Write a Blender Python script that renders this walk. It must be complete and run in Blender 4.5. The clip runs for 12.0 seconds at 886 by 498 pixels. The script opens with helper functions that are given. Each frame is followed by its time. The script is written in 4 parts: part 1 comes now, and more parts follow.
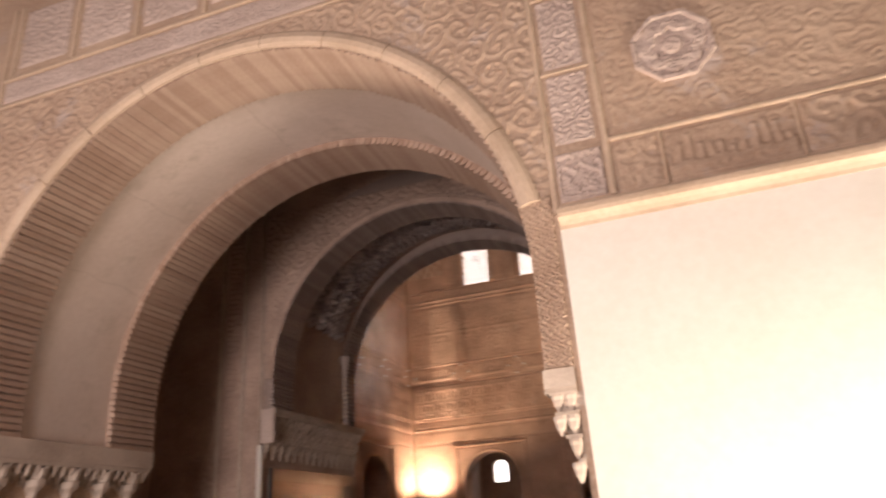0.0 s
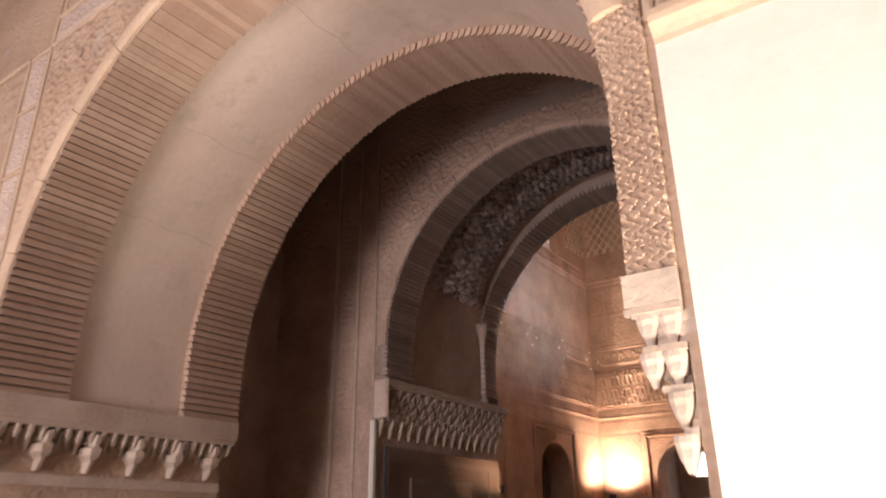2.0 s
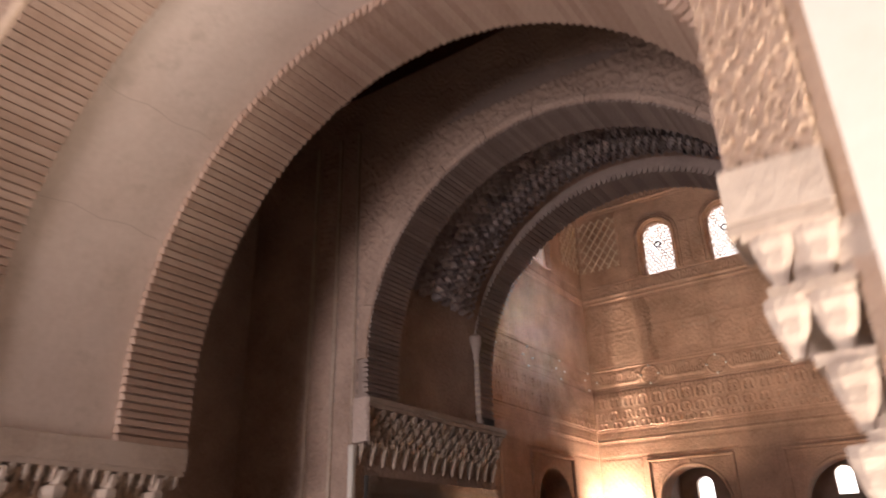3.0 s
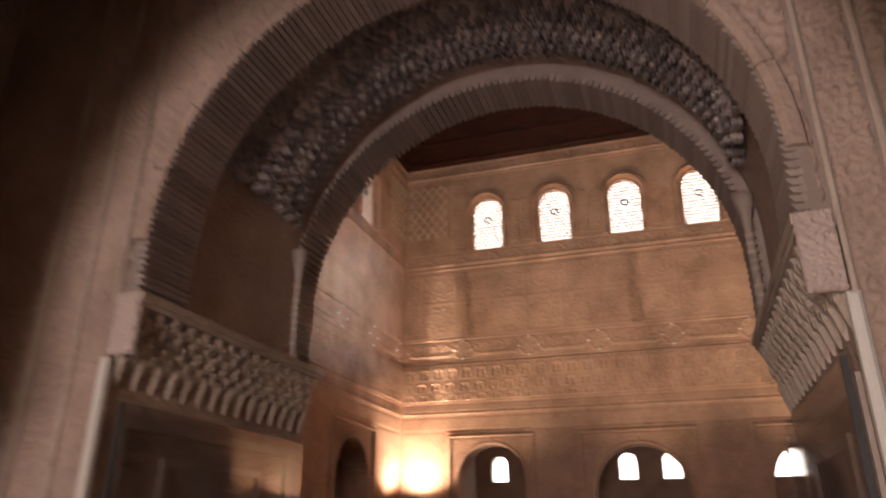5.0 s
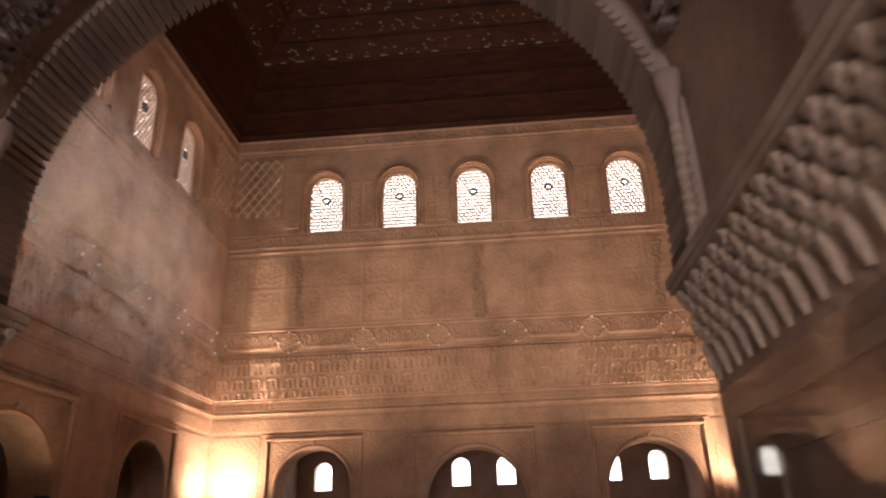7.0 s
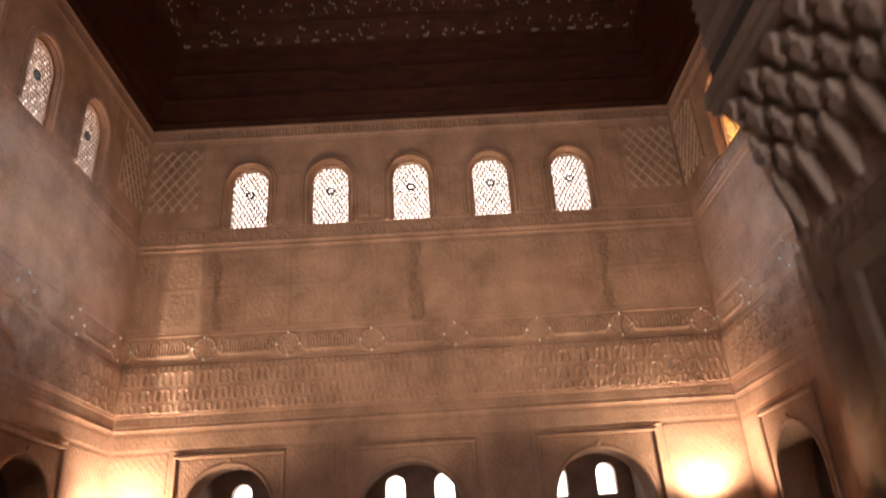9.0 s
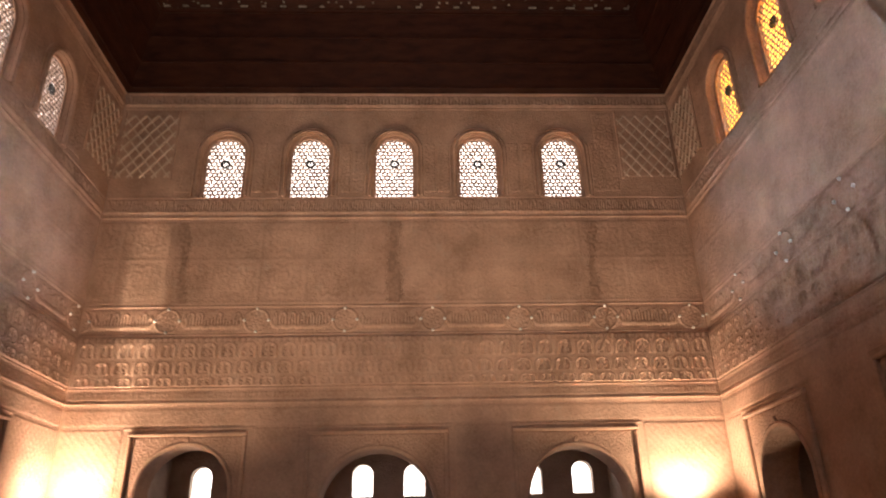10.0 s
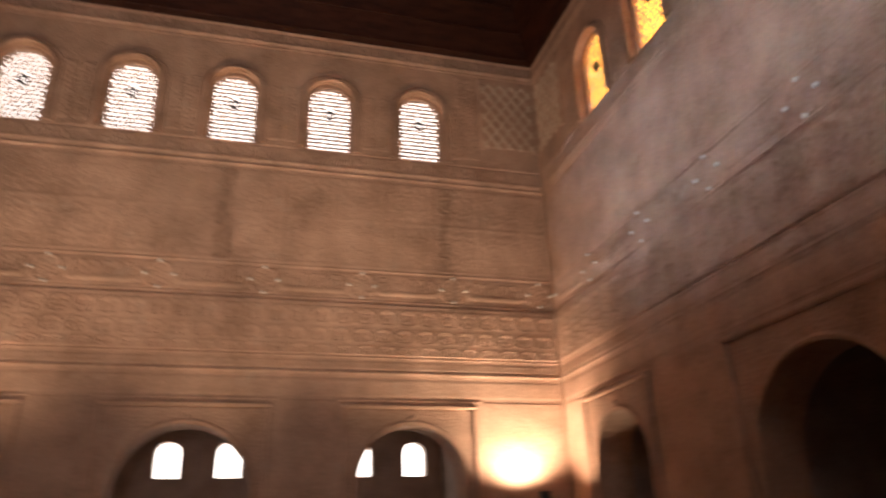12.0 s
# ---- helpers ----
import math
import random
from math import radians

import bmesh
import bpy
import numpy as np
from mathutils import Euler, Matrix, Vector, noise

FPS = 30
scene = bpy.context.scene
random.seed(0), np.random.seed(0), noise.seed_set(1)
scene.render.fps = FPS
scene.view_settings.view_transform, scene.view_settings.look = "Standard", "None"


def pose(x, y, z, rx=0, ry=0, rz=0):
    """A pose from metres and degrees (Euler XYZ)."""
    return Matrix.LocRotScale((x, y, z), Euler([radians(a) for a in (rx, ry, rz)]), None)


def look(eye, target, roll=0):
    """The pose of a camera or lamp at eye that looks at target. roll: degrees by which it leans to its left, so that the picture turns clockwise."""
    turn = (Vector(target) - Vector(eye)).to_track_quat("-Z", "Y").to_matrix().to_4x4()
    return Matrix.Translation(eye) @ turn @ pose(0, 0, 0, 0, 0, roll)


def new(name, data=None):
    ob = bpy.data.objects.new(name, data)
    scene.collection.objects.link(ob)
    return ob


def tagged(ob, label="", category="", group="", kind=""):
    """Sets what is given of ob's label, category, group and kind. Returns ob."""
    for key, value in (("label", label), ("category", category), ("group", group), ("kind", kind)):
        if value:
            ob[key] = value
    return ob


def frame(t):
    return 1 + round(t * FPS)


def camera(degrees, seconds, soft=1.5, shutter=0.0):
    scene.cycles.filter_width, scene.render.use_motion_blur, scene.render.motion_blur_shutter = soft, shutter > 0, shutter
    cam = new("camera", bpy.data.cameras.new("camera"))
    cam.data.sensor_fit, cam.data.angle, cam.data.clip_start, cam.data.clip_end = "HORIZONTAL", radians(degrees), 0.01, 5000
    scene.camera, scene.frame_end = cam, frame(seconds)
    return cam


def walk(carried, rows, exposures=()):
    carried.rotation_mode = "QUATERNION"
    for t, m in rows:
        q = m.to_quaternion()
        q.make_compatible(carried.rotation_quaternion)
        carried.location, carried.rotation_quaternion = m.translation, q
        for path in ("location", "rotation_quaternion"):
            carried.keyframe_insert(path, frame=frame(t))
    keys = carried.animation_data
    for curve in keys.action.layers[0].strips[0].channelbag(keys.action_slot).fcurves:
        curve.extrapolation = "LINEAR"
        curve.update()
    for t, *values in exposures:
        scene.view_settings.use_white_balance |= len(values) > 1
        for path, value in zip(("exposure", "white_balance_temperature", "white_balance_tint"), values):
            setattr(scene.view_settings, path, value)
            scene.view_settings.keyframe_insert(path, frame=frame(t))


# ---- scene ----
cam = camera(64.5, 12.0, soft=2.0, shutter=0.8)
PATH = [
    (0, (0.063, 0.252, 1.656), (-0.511, 2.014, 2.407), -4.3),
    (0.5, (0.2, 0.508, 1.669), (-0.6, 2.179, 2.424), -1.4),
    (1, (0.149, 0.803, 1.648), (-0.696, 2.444, 2.419), -1.6),
    (1.5, (0.105, 1.134, 1.663), (-0.796, 2.75, 2.421), -3.4),
    (2, (0.079, 1.522, 1.694), (-0.987, 3.041, 2.44), -0.6),
    (2.5, (-0.112, 1.799, 1.776), (-1.166, 3.29, 2.592), 0.6),
    (3, (-0.297, 2.106, 1.766), (-1.327, 3.615, 2.579), -1.5),
    (3.2, (-0.372, 2.243, 1.758), (-1.366, 3.773, 2.578), -1.8),
    (5, (-1.071, 3.176, 1.738), (-1.651, 4.935, 2.492), 0.1),
    (5.5, (-1.162, 3.658, 1.833), (-1.531, 5.475, 2.582), -1.5),
    (5.6, (-1.161, 3.722, 1.852), (-1.482, 5.547, 2.605), -3.0),
    (6, (-1.24, 3.969, 1.83), (-1.495, 5.806, 2.578), -2.1),
    (6.5, (-1.255, 4.346, 1.829), (-1.483, 6.171, 2.615), -1.2),
    (6.6, (-1.257, 4.428, 1.83), (-1.483, 6.253, 2.616), -0.9),
    (6.9, (-1.264, 4.631, 1.82), (-1.44, 6.468, 2.593), -1.2),
    (7.0, (-1.315, 4.72, 1.826), (-1.458, 6.56, 2.595), -1.75),
    (7.2, (-1.395, 4.85, 1.834), (-1.526, 6.681, 2.628), -3.1),
    (8.8, (-1.385, 5.875, 1.694), (-1.403, 7.682, 2.551), -2.1),
    (8.9, (-1.378, 5.94, 1.689), (-1.335, 7.748, 2.543), -3.5),
    (9, (-1.366, 6.0, 1.68), (-1.328, 7.816, 2.517), -3.7),
    (9.5, (-1.312, 6.275, 1.678), (-1.255, 8.105, 2.483), -3.2),
    (10, (-1.24, 6.67, 1.695), (-1.167, 8.491, 2.519), -1.3),
    (10.5, (-1.281, 7.055, 1.735), (-1.106, 8.879, 2.535), -2.7),
    (11, (-1.19, 7.32, 1.781), (-0.936, 9.144, 2.56), -3.4),
    (11.5, (-1.13, 7.613, 1.775), (-0.853, 9.434, 2.555), -3.8),
    (12, (-1.08, 7.834, 1.786), (-0.575, 9.608, 2.56), -2.0),
]
EXPOSURE = [(0, 0.05, 6400, 10), (0.5, 0.42, 6450, 10), (1.5, 0.35, 6150, 10), (2.5, 0.3, 6200, 10), (3.2, 0.1, 6050, 10), (5, 0.15, 6500, 10), (7.2, 0.08, 6500, 10), (9, 0.0, 6500, 10), (12, 0.0, 6500, 10)]
walk(cam, [(t, look(eye, target, roll)) for t, eye, target, roll in PATH], EXPOSURE)

# ---- world and lights ----
scene.view_settings.exposure = 0.0
world = bpy.data.worlds.new("sky")
scene.world = world
world.use_nodes = True
sky = world.node_tree.nodes.new("ShaderNodeTexSky")
sky.sky_type, sky.sun_disc = "NISHITA", False
sky.sun_elevation, sky.sun_rotation = radians(48), radians(160)
world.node_tree.links.new(sky.outputs[0], world.node_tree.nodes["Background"].inputs[0])
world.node_tree.nodes["Background"].inputs[1].default_value = 0.12


def lamp(name, kind, m, energy, color, **settings):
    data = bpy.data.lights.new(name, kind)
    data.energy, data.color = energy, color
    for key, value in settings.items():
        if key == "size":
            data.shape, data.size, data.size_y = "RECTANGLE", value[0], value[1]
        elif key == "radius":
            data.shadow_soft_size = value
        elif key == "cone":
            data.spot_size, data.spot_blend = radians(value[0]), value[1]
        elif key == "spread":
            data.spread = radians(value)
    ob = new(name, data)
    ob.matrix_world = m
    return ob


sun = bpy.data.lights.new("sun", "SUN")
sun.energy, sun.angle, sun.color = 3.0, radians(0.5), (1.0, 0.95, 0.86)
new("sun", sun).matrix_world = look((0, 0, 0), (0.25, 0.62, -0.75))

WARM = (1.0, 0.82, 0.63)
# fill for the hall, added behind clerestory windows assumed in the unseen entrance wall
lamp("window_light", "AREA", look((-1.6, 6.85, 9.0), (-1.6, 18.8, 7.6)), 480, (0.93, 0.95, 1.0), size=(8.0, 1.3))
# sky outside the clerestories of the side walls, which falls on the wall across the hall
lamp("window_light", "AREA", look((-7.54, 13.1, 9.3), (4.06, 13.1, 6.9)), 470, (0.49, 0.72, 1.0), size=(8.2, 1.7), spread=24)
lamp("window_light", "AREA", look((4.36, 13.1, 9.3), (-7.24, 13.1, 6.9)), 470, (0.49, 0.72, 1.0), size=(8.2, 1.7), spread=24)
# floodlights that stand in the corners of the hall and wash the walls
for x, y, tx, ty, watts in ((-6.72, 18.20, -6.68, 18.8, 400), (-6.80, 18.05, -7.3, 18.05, 135), (3.18, 18.20, 3.12, 18.8, 400), (3.5, 18.05, 4.1, 18.05, 75), (-6.8, 13.04, -7.4, 13.0, 14)):
    lamp("floodlight", "SPOT", look((x, y, 2.50), (tx, ty, 4.1)), watts, WARM, radius=0.06, cone=(136, 0.9))
# unseen uplights, assumed on the hall floor from the warm light up the wall
for x, y, tx, ty, watts in ((-4.7, 16.0, -4.7, 18.8, 880), (-1.6, 16.0, -1.6, 18.8, 760), (1.5, 16.0, 1.5, 18.8, 880)):
    lamp("assumed_uplight", "SPOT", look((x, y, 0.45), (tx, ty, 9.6)), watts, (1.0, 0.81, 0.60), radius=0.10, cone=(63, 1.0))
# daylight and floodlight in the first room
lamp("door_light", "AREA", look((-2.3, -1.7, 2.0), (-2.2, 6, 2.5)), 215, (1.0, 0.82, 0.78), size=(1.7, 2.6))
lamp("floodlight", "SPOT", look((1.0, 2.48, 0.35), (0.8, 3.0, 1.8)), 580, (1.0, 0.82, 0.66), radius=0.28, cone=(118, 0.8))
# unseen second floodlight, added to mirror the first and brighten the inner arch wall
lamp("floodlight", "SPOT", look((-5.2, 1.6, 0.35), (-4.3, 3.0, 1.8)), 140, (1.0, 0.82, 0.70), radius=0.28, cone=(140, 0.8))
# narrow beam that grazes the back wall beside its corner
lamp("floodlight", "SPOT", look((-6.2, 17.59, 0.5), (-6.2, 18.79, 5.9)), 2600, (1.0, 0.86, 0.70), radius=0.05, cone=(8.5, 0.4))

# ---- materials ----
def material(name, rough=0.8, metal=0.0):
    mat = bpy.data.materials.new(name)
    mat.use_nodes = True
    nodes, links = mat.node_tree.nodes, mat.node_tree.links
    bsdf = nodes["Principled BSDF"]
    bsdf.inputs["Roughness"].default_value = rough
    bsdf.inputs["Metallic"].default_value = metal
    return mat, nodes, links, bsdf


def surface(name, dark, light, rough=0.85, grain=60.0, stain=1.2, bump=0.3, carve=0.0, carve_scale=12.0, stain_color=None, piece=0.0, stretch=(1, 1, 1)):
    """Plaster, wood or stone: two colours mixed by stains and grain, a fine relief, and a shade of its own for each piece."""
    mat, nodes, links, bsdf = material(name, rough)
    coord = nodes.new("ShaderNodeTexCoord")
    mapping = nodes.new("ShaderNodeMapping")
    mapping.inputs["Scale"].default_value = stretch
    links.new(coord.outputs["Object"], mapping.inputs[0])

    def noise_node(scale, detail, rough_=0.6):
        n = nodes.new("ShaderNodeTexNoise")
        n.inputs["Scale"].default_value, n.inputs["Detail"].default_value, n.inputs["Roughness"].default_value = scale, detail, rough_
        links.new(mapping.outputs[0], n.inputs["Vector"])
        return n.outputs["Fac"]

    def maths(op, a, b):
        n = nodes.new("ShaderNodeMath")
        n.operation = op
        for k, v in enumerate((a, b)):
            if isinstance(v, (int, float)):
                n.inputs[k].default_value = v
            else:
                links.new(v, n.inputs[k])
        return n.outputs[0]

    big, small = noise_node(stain, 6.0), noise_node(grain, 4.0)
    mixed = maths("ADD", maths("MULTIPLY", big, 0.7), maths("MULTIPLY", small, 0.3))
    if piece:
        info = nodes.new("ShaderNodeObjectInfo")
        mixed = maths("ADD", mixed, maths("MULTIPLY", maths("SUBTRACT", info.outputs["Random"], 0.5), piece))
    ramp = nodes.new("ShaderNodeValToRGB")
    ramp.color_ramp.elements[0].position, ramp.color_ramp.elements[0].color = 0.36, (*dark, 1)
    ramp.color_ramp.elements[1].position, ramp.color_ramp.elements[1].color = 0.62, (*light, 1)
    links.new(mixed, ramp.inputs[0])
    color = ramp.outputs[0]
    if stain_color:
        mask = nodes.new("ShaderNodeValToRGB")
        mask.color_ramp.elements[0].position, mask.color_ramp.elements[1].position = 0.56, 0.72
        links.new(noise_node(stain * 2.3, 8.0, 0.7), mask.inputs[0])
        mix = nodes.new("ShaderNodeMix")
        mix.data_type = "RGBA"
        links.new(mask.outputs[0], mix.inputs[0])
        links.new(color, mix.inputs[6])
        mix.inputs[7].default_value = (*stain_color, 1)
        color = mix.outputs[2]
    links.new(color, bsdf.inputs["Base Color"])
    height = maths("ADD", small, maths("MULTIPLY", big, 2.0))
    if carve:
        vor = nodes.new("ShaderNodeTexVoronoi")
        vor.feature = "SMOOTH_F1"
        vor.inputs["Scale"].default_value = carve_scale
        links.new(mapping.outputs[0], vor.inputs["Vector"])
        ripple = maths("SINE", maths("MULTIPLY", vor.outputs["Distance"], 16.0), 0.0)
        height = maths("ADD", height, maths("MULTIPLY", ripple, carve))
    b = nodes.new("ShaderNodeBump")
    b.inputs["Strength"].default_value, b.inputs["Distance"].default_value = bump, 0.01
    links.new(height, b.inputs["Height"])
    links.new(b.outputs[0], bsdf.inputs["Normal"])
    return mat


STUCCO = surface("carved_stucco", (0.40, 0.275, 0.195), (0.58, 0.435, 0.32), grain=45, stain=1.6, bump=0.5, carve=0.25, carve_scale=16, stain_color=(0.50, 0.43, 0.40))
STUCCO_PALE = surface("pale_carved_stucco", (0.50, 0.39, 0.33), (0.64, 0.52, 0.45), grain=50, stain=3.0, bump=0.5, carve=0.4, carve_scale=30)
STUCCO_GREY = surface("grey_brown_stucco", (0.35, 0.25, 0.195), (0.53, 0.395, 0.315), grain=40, stain=2.0, bump=0.5, carve=0.5, carve_scale=18)
HALL_STUCCO = surface("hall_stucco", (0.325, 0.175, 0.105), (0.57, 0.332, 0.215), grain=22, stain=1.3, bump=0.5, carve=0.25, carve_scale=14, stain_color=(0.46, 0.295, 0.20))
HALL_PALE = surface("pale_hall_stucco", (0.50, 0.33, 0.215), (0.70, 0.49, 0.34), grain=22, stain=2.0, bump=0.4)
MOULDING = surface("moulding_plaster", (0.48, 0.355, 0.25), (0.63, 0.485, 0.36), grain=40, stain=2.5, bump=0.3)
WHITE_PLASTER = surface("white_plaster", (0.74, 0.69, 0.60), (0.83, 0.79, 0.72), grain=25, stain=0.9, bump=0.12)
SOFFIT = surface("soffit_plaster", (0.56, 0.45, 0.37), (0.68, 0.57, 0.49), grain=30, stain=1.1, bump=0.15, stain_color=(0.46, 0.37, 0.29))
SOFFIT_JOINT = surface("dusty_joint", (0.46, 0.36, 0.29), (0.57, 0.46, 0.385), grain=30, stain=3.0, bump=0.1)
RIB = surface("ribbed_plaster", (0.42, 0.29, 0.215), (0.54, 0.40, 0.31), grain=35, stain=2.0, bump=0.3, piece=0.25)
RIB_DARK = surface("darker_ribbed_plaster", (0.32, 0.25, 0.215), (0.46, 0.37, 0.32), grain=35, stain=2.0, bump=0.3, piece=0.25)
MUQARNAS_GREY = surface("blue_grey_muqarnas", (0.36, 0.31, 0.30), (0.66, 0.585, 0.55), grain=30, stain=5.0, bump=0.6, piece=0.5, stain_color=(0.15, 0.16, 0.22))
MUQARNAS_DARK = surface("dark_plain_plaster", (0.10, 0.095, 0.09), (0.20, 0.18, 0.165), grain=30, stain=3.0, bump=0.3)
MUQARNAS = surface("muqarnas_plaster", (0.42, 0.33, 0.26), (0.58, 0.48, 0.39), grain=45, stain=5.0, bump=0.4, piece=0.2)
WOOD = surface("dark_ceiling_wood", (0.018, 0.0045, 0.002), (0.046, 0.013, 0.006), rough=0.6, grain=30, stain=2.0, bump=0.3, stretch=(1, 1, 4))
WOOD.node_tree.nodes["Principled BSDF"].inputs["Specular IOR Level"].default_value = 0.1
BONE = surface("pale_inlay", (0.10, 0.08, 0.055), (0.22, 0.185, 0.14), grain=30, stain=4.0, bump=0.1)
FLOOR_STONE = surface("stone_floor", (0.20, 0.155, 0.12), (0.32, 0.26, 0.21), rough=0.35, grain=10, stain=0.8, bump=0.08, piece=0.2)
TILE = surface("glazed_tile", (0.05, 0.09, 0.12), (0.32, 0.26, 0.16), rough=0.2, grain=12, stain=9.0, bump=0.1, piece=0.6)
DARK_METAL = surface("dark_lamp_metal", (0.03, 0.03, 0.03), (0.06, 0.055, 0.05), rough=0.45, grain=40, stain=3.0, bump=0.1)


def glow(name, color, strength):
    mat, nodes, links, bsdf = material(name)
    bsdf.inputs["Base Color"].default_value = (*color, 1)
    bsdf.inputs["Emission Color"].default_value = (*color, 1)
    bsdf.inputs["Emission Strength"].default_value = strength
    return mat


LAMP_GLASS = glow("lamp_glass", (1.0, 0.80, 0.45), 12.0)


def pane_material(name, color, alpha):
    """Thin glass: lets most light pass, tinted, and mirrors the rest."""
    mat, nodes, links, bsdf = material(name, 0.03)
    clear, gloss, mix = nodes.new("ShaderNodeBsdfTransparent"), nodes.new("ShaderNodeBsdfGlossy"), nodes.new("ShaderNodeMixShader")
    clear.inputs[0].default_value = (*color, 1)
    gloss.inputs["Roughness"].default_value = 0.04
    facing, power, scale = nodes.new("ShaderNodeLayerWeight"), nodes.new("ShaderNodeMath"), nodes.new("ShaderNodeMath")
    power.operation, power.inputs[1].default_value = "POWER", 4.0
    scale.operation, scale.inputs[1].default_value, scale.inputs[2].default_value = "MULTIPLY_ADD", 0.55, 0.04
    links.new(facing.outputs["Facing"], power.inputs[0])
    links.new(power.outputs[0], scale.inputs[0])
    links.new(scale.outputs[0], mix.inputs[0])
    links.new(clear.outputs[0], mix.inputs[1])
    links.new(gloss.outputs[0], mix.inputs[2])
    links.new(mix.outputs[0], nodes["Material Output"].inputs[0])
    return mat


AMBER = pane_material("amber_glass", (1.0, 0.72, 0.30), 1)
CLEAR = pane_material("clear_glass", (0.86, 0.87, 0.88), 1)

SKY_BRIGHT = glow("glaring_sky", (1.0, 0.97, 0.93), 2.6)
SKY_SIDE = glow("sunlit_sky", (1.0, 0.97, 0.93), 5.0)
SKY_GLOW = glow("bright_sky", (1.0, 0.97, 0.93), 3.0)
STAIN = surface("damp_stain", (0.23, 0.12, 0.07), (0.40, 0.22, 0.135), grain=14, stain=3.5, bump=0.6)
STUD = surface("pale_stud", (0.70, 0.62, 0.50), (0.85, 0.78, 0.66), rough=0.4, grain=20, stain=5, bump=0.1)

# ---- building tools ----
FLOOR_Z = 0.10


class Shape:
    """Collects corners and faces for one mesh."""

    def __init__(self):
        self.v, self.f = [], []

    def face(self, *points):
        n = len(self.v)
        self.v.extend(points)
        self.f.append(tuple(range(n, n + len(points))))

    def box(self, x0, x1, y0, y1, z0, z1):
        p = [(x, y, z) for x in (x0, x1) for y in (y0, y1) for z in (z0, z1)]
        n = len(self.v)
        self.v.extend(p)
        for q in ((0, 1, 3, 2), (4, 6, 7, 5), (0, 4, 5, 1), (2, 3, 7, 6), (0, 2, 6, 4), (1, 5, 7, 3)):
            self.f.append(tuple(n + k for k in q))
        return self

    def grid(self, points):
        """Rows of points, joined by quads."""
        n, rows, cols = len(self.v), len(points), len(points[0])
        for row in points:
            self.v.extend(row)
        for i in range(rows - 1):
            for j in range(cols - 1):
                a = n + i * cols + j
                self.f.append((a, a + 1, a + cols + 1, a + cols))
        return self

    def lathe(self, profile, sides=12, at=(0, 0, 0)):
        """Turns (radius, height) pairs round an upright axis."""
        rows = []
        for k in range(sides + 1):
            a = 2 * math.pi * k / sides
            rows.append([(at[0] + r * math.cos(a), at[1] + r * math.sin(a), at[2] + z) for r, z in profile])
        return self.grid(rows)

    def mesh(self, name, mat, smooth=False):
        me = bpy.data.meshes.new(name)
        me.from_pydata([tuple(map(float, p)) for p in self.v], [], self.f)
        bm = bmesh.new()
        bm.from_mesh(me)
        bmesh.ops.remove_doubles(bm, verts=bm.verts, dist=0.0004)
        bmesh.ops.recalc_face_normals(bm, faces=bm.faces)
        for face in bm.faces:
            face.smooth = smooth
        bm.to_mesh(me)
        bm.free()
        me.materials.append(mat)
        return me


def part(name, shape, mat, parent=None, label="", smooth=False, kind=""):
    ob = new(name, shape.mesh(name, mat, smooth) if isinstance(shape, Shape) else shape)
    if parent:
        ob.parent = parent
    return tagged(ob, label, kind=kind)


def structure(name, shape, mat, label, category, m=None, smooth=False):
    ob = part(name, shape, mat, smooth=smooth)
    if m is not None:
        ob.matrix_world = m
    return tagged(ob, label, category, kind="structure")


def arch_curve(cx, centre, radius, spring, n=48, a0=0.0, a1=180.0):
    """Points and outward normals of a stilted round arch, from the right springing over the crown to the left one."""
    out = []
    if a0 <= 0 and spring < centre:
        k = max(1, int((centre - spring) / 0.08))
        out += [((cx + radius, spring + (centre - spring) * i / k), (1, 0)) for i in range(k)]
    for i in range(n + 1):
        a = radians(a0 + (a1 - a0) * i / n)
        out.append(((cx + radius * math.cos(a), centre + radius * math.sin(a)), (math.cos(a), math.sin(a))))
    if a1 >= 180 and spring < centre:
        k = max(1, int((centre - spring) / 0.08))
        out += [((cx - radius, centre - (centre - spring) * (i + 1) / k), (-1, 0)) for i in range(k)]
    return out


def sweep(shape, curve, profile):
    """Carries a closed profile of (out, y) along an arch curve, with both ends shut."""
    rows = [[(p[0] + n[0] * o, y, p[1] + n[1] * o) for o, y in profile + profile[:1]] for p, n in curve]
    shape.grid(rows)
    shape.face(*rows[0][:-1])
    shape.face(*rows[-1][:-1])
    return shape


def wall_shape(u0, u1, w0, w1, t, openings, slices=20):
    """A wall from v = 0 to v = t with openings (middle, half width, sill, springing) that end in round arches."""
    s = Shape()
    edges = [u0]
    for uc, hw, sill, spring in sorted(openings):
        edges += [uc - hw, uc + hw]
    edges.append(u1)
    for i in range(0, len(edges), 2):
        s.box(edges[i], edges[i + 1], 0, t, w0, w1)
    for uc, hw, sill, spring in openings:
        us = [uc - hw * math.cos(math.pi * k / slices) for k in range(slices + 1)]
        ws = [spring + hw * math.sin(math.pi * k / slices) for k in range(slices + 1)]
        if sill > w0 + 0.001:
            s.box(uc - hw, uc + hw, 0, t, w0, sill)
        for k in range(slices):
            a, b, ha, hb = us[k], us[k + 1], ws[k], ws[k + 1]
            for v in (0, t):
                s.face((a, v, ha), (b, v, hb), (b, v, w1), (a, v, w1))
            s.face((a, 0, ha), (b, 0, hb), (b, t, hb), (a, t, ha))
            s.face((a, 0, w1), (b, 0, w1), (b, t, w1), (a, t, w1))
    return s


# ---- carved patterns: heights from 0 to 1 over a panel ----
def step(x, a, b):
    k = np.clip((x - a) / (b - a), 0, 1)
    return k * k * (3 - 2 * k)


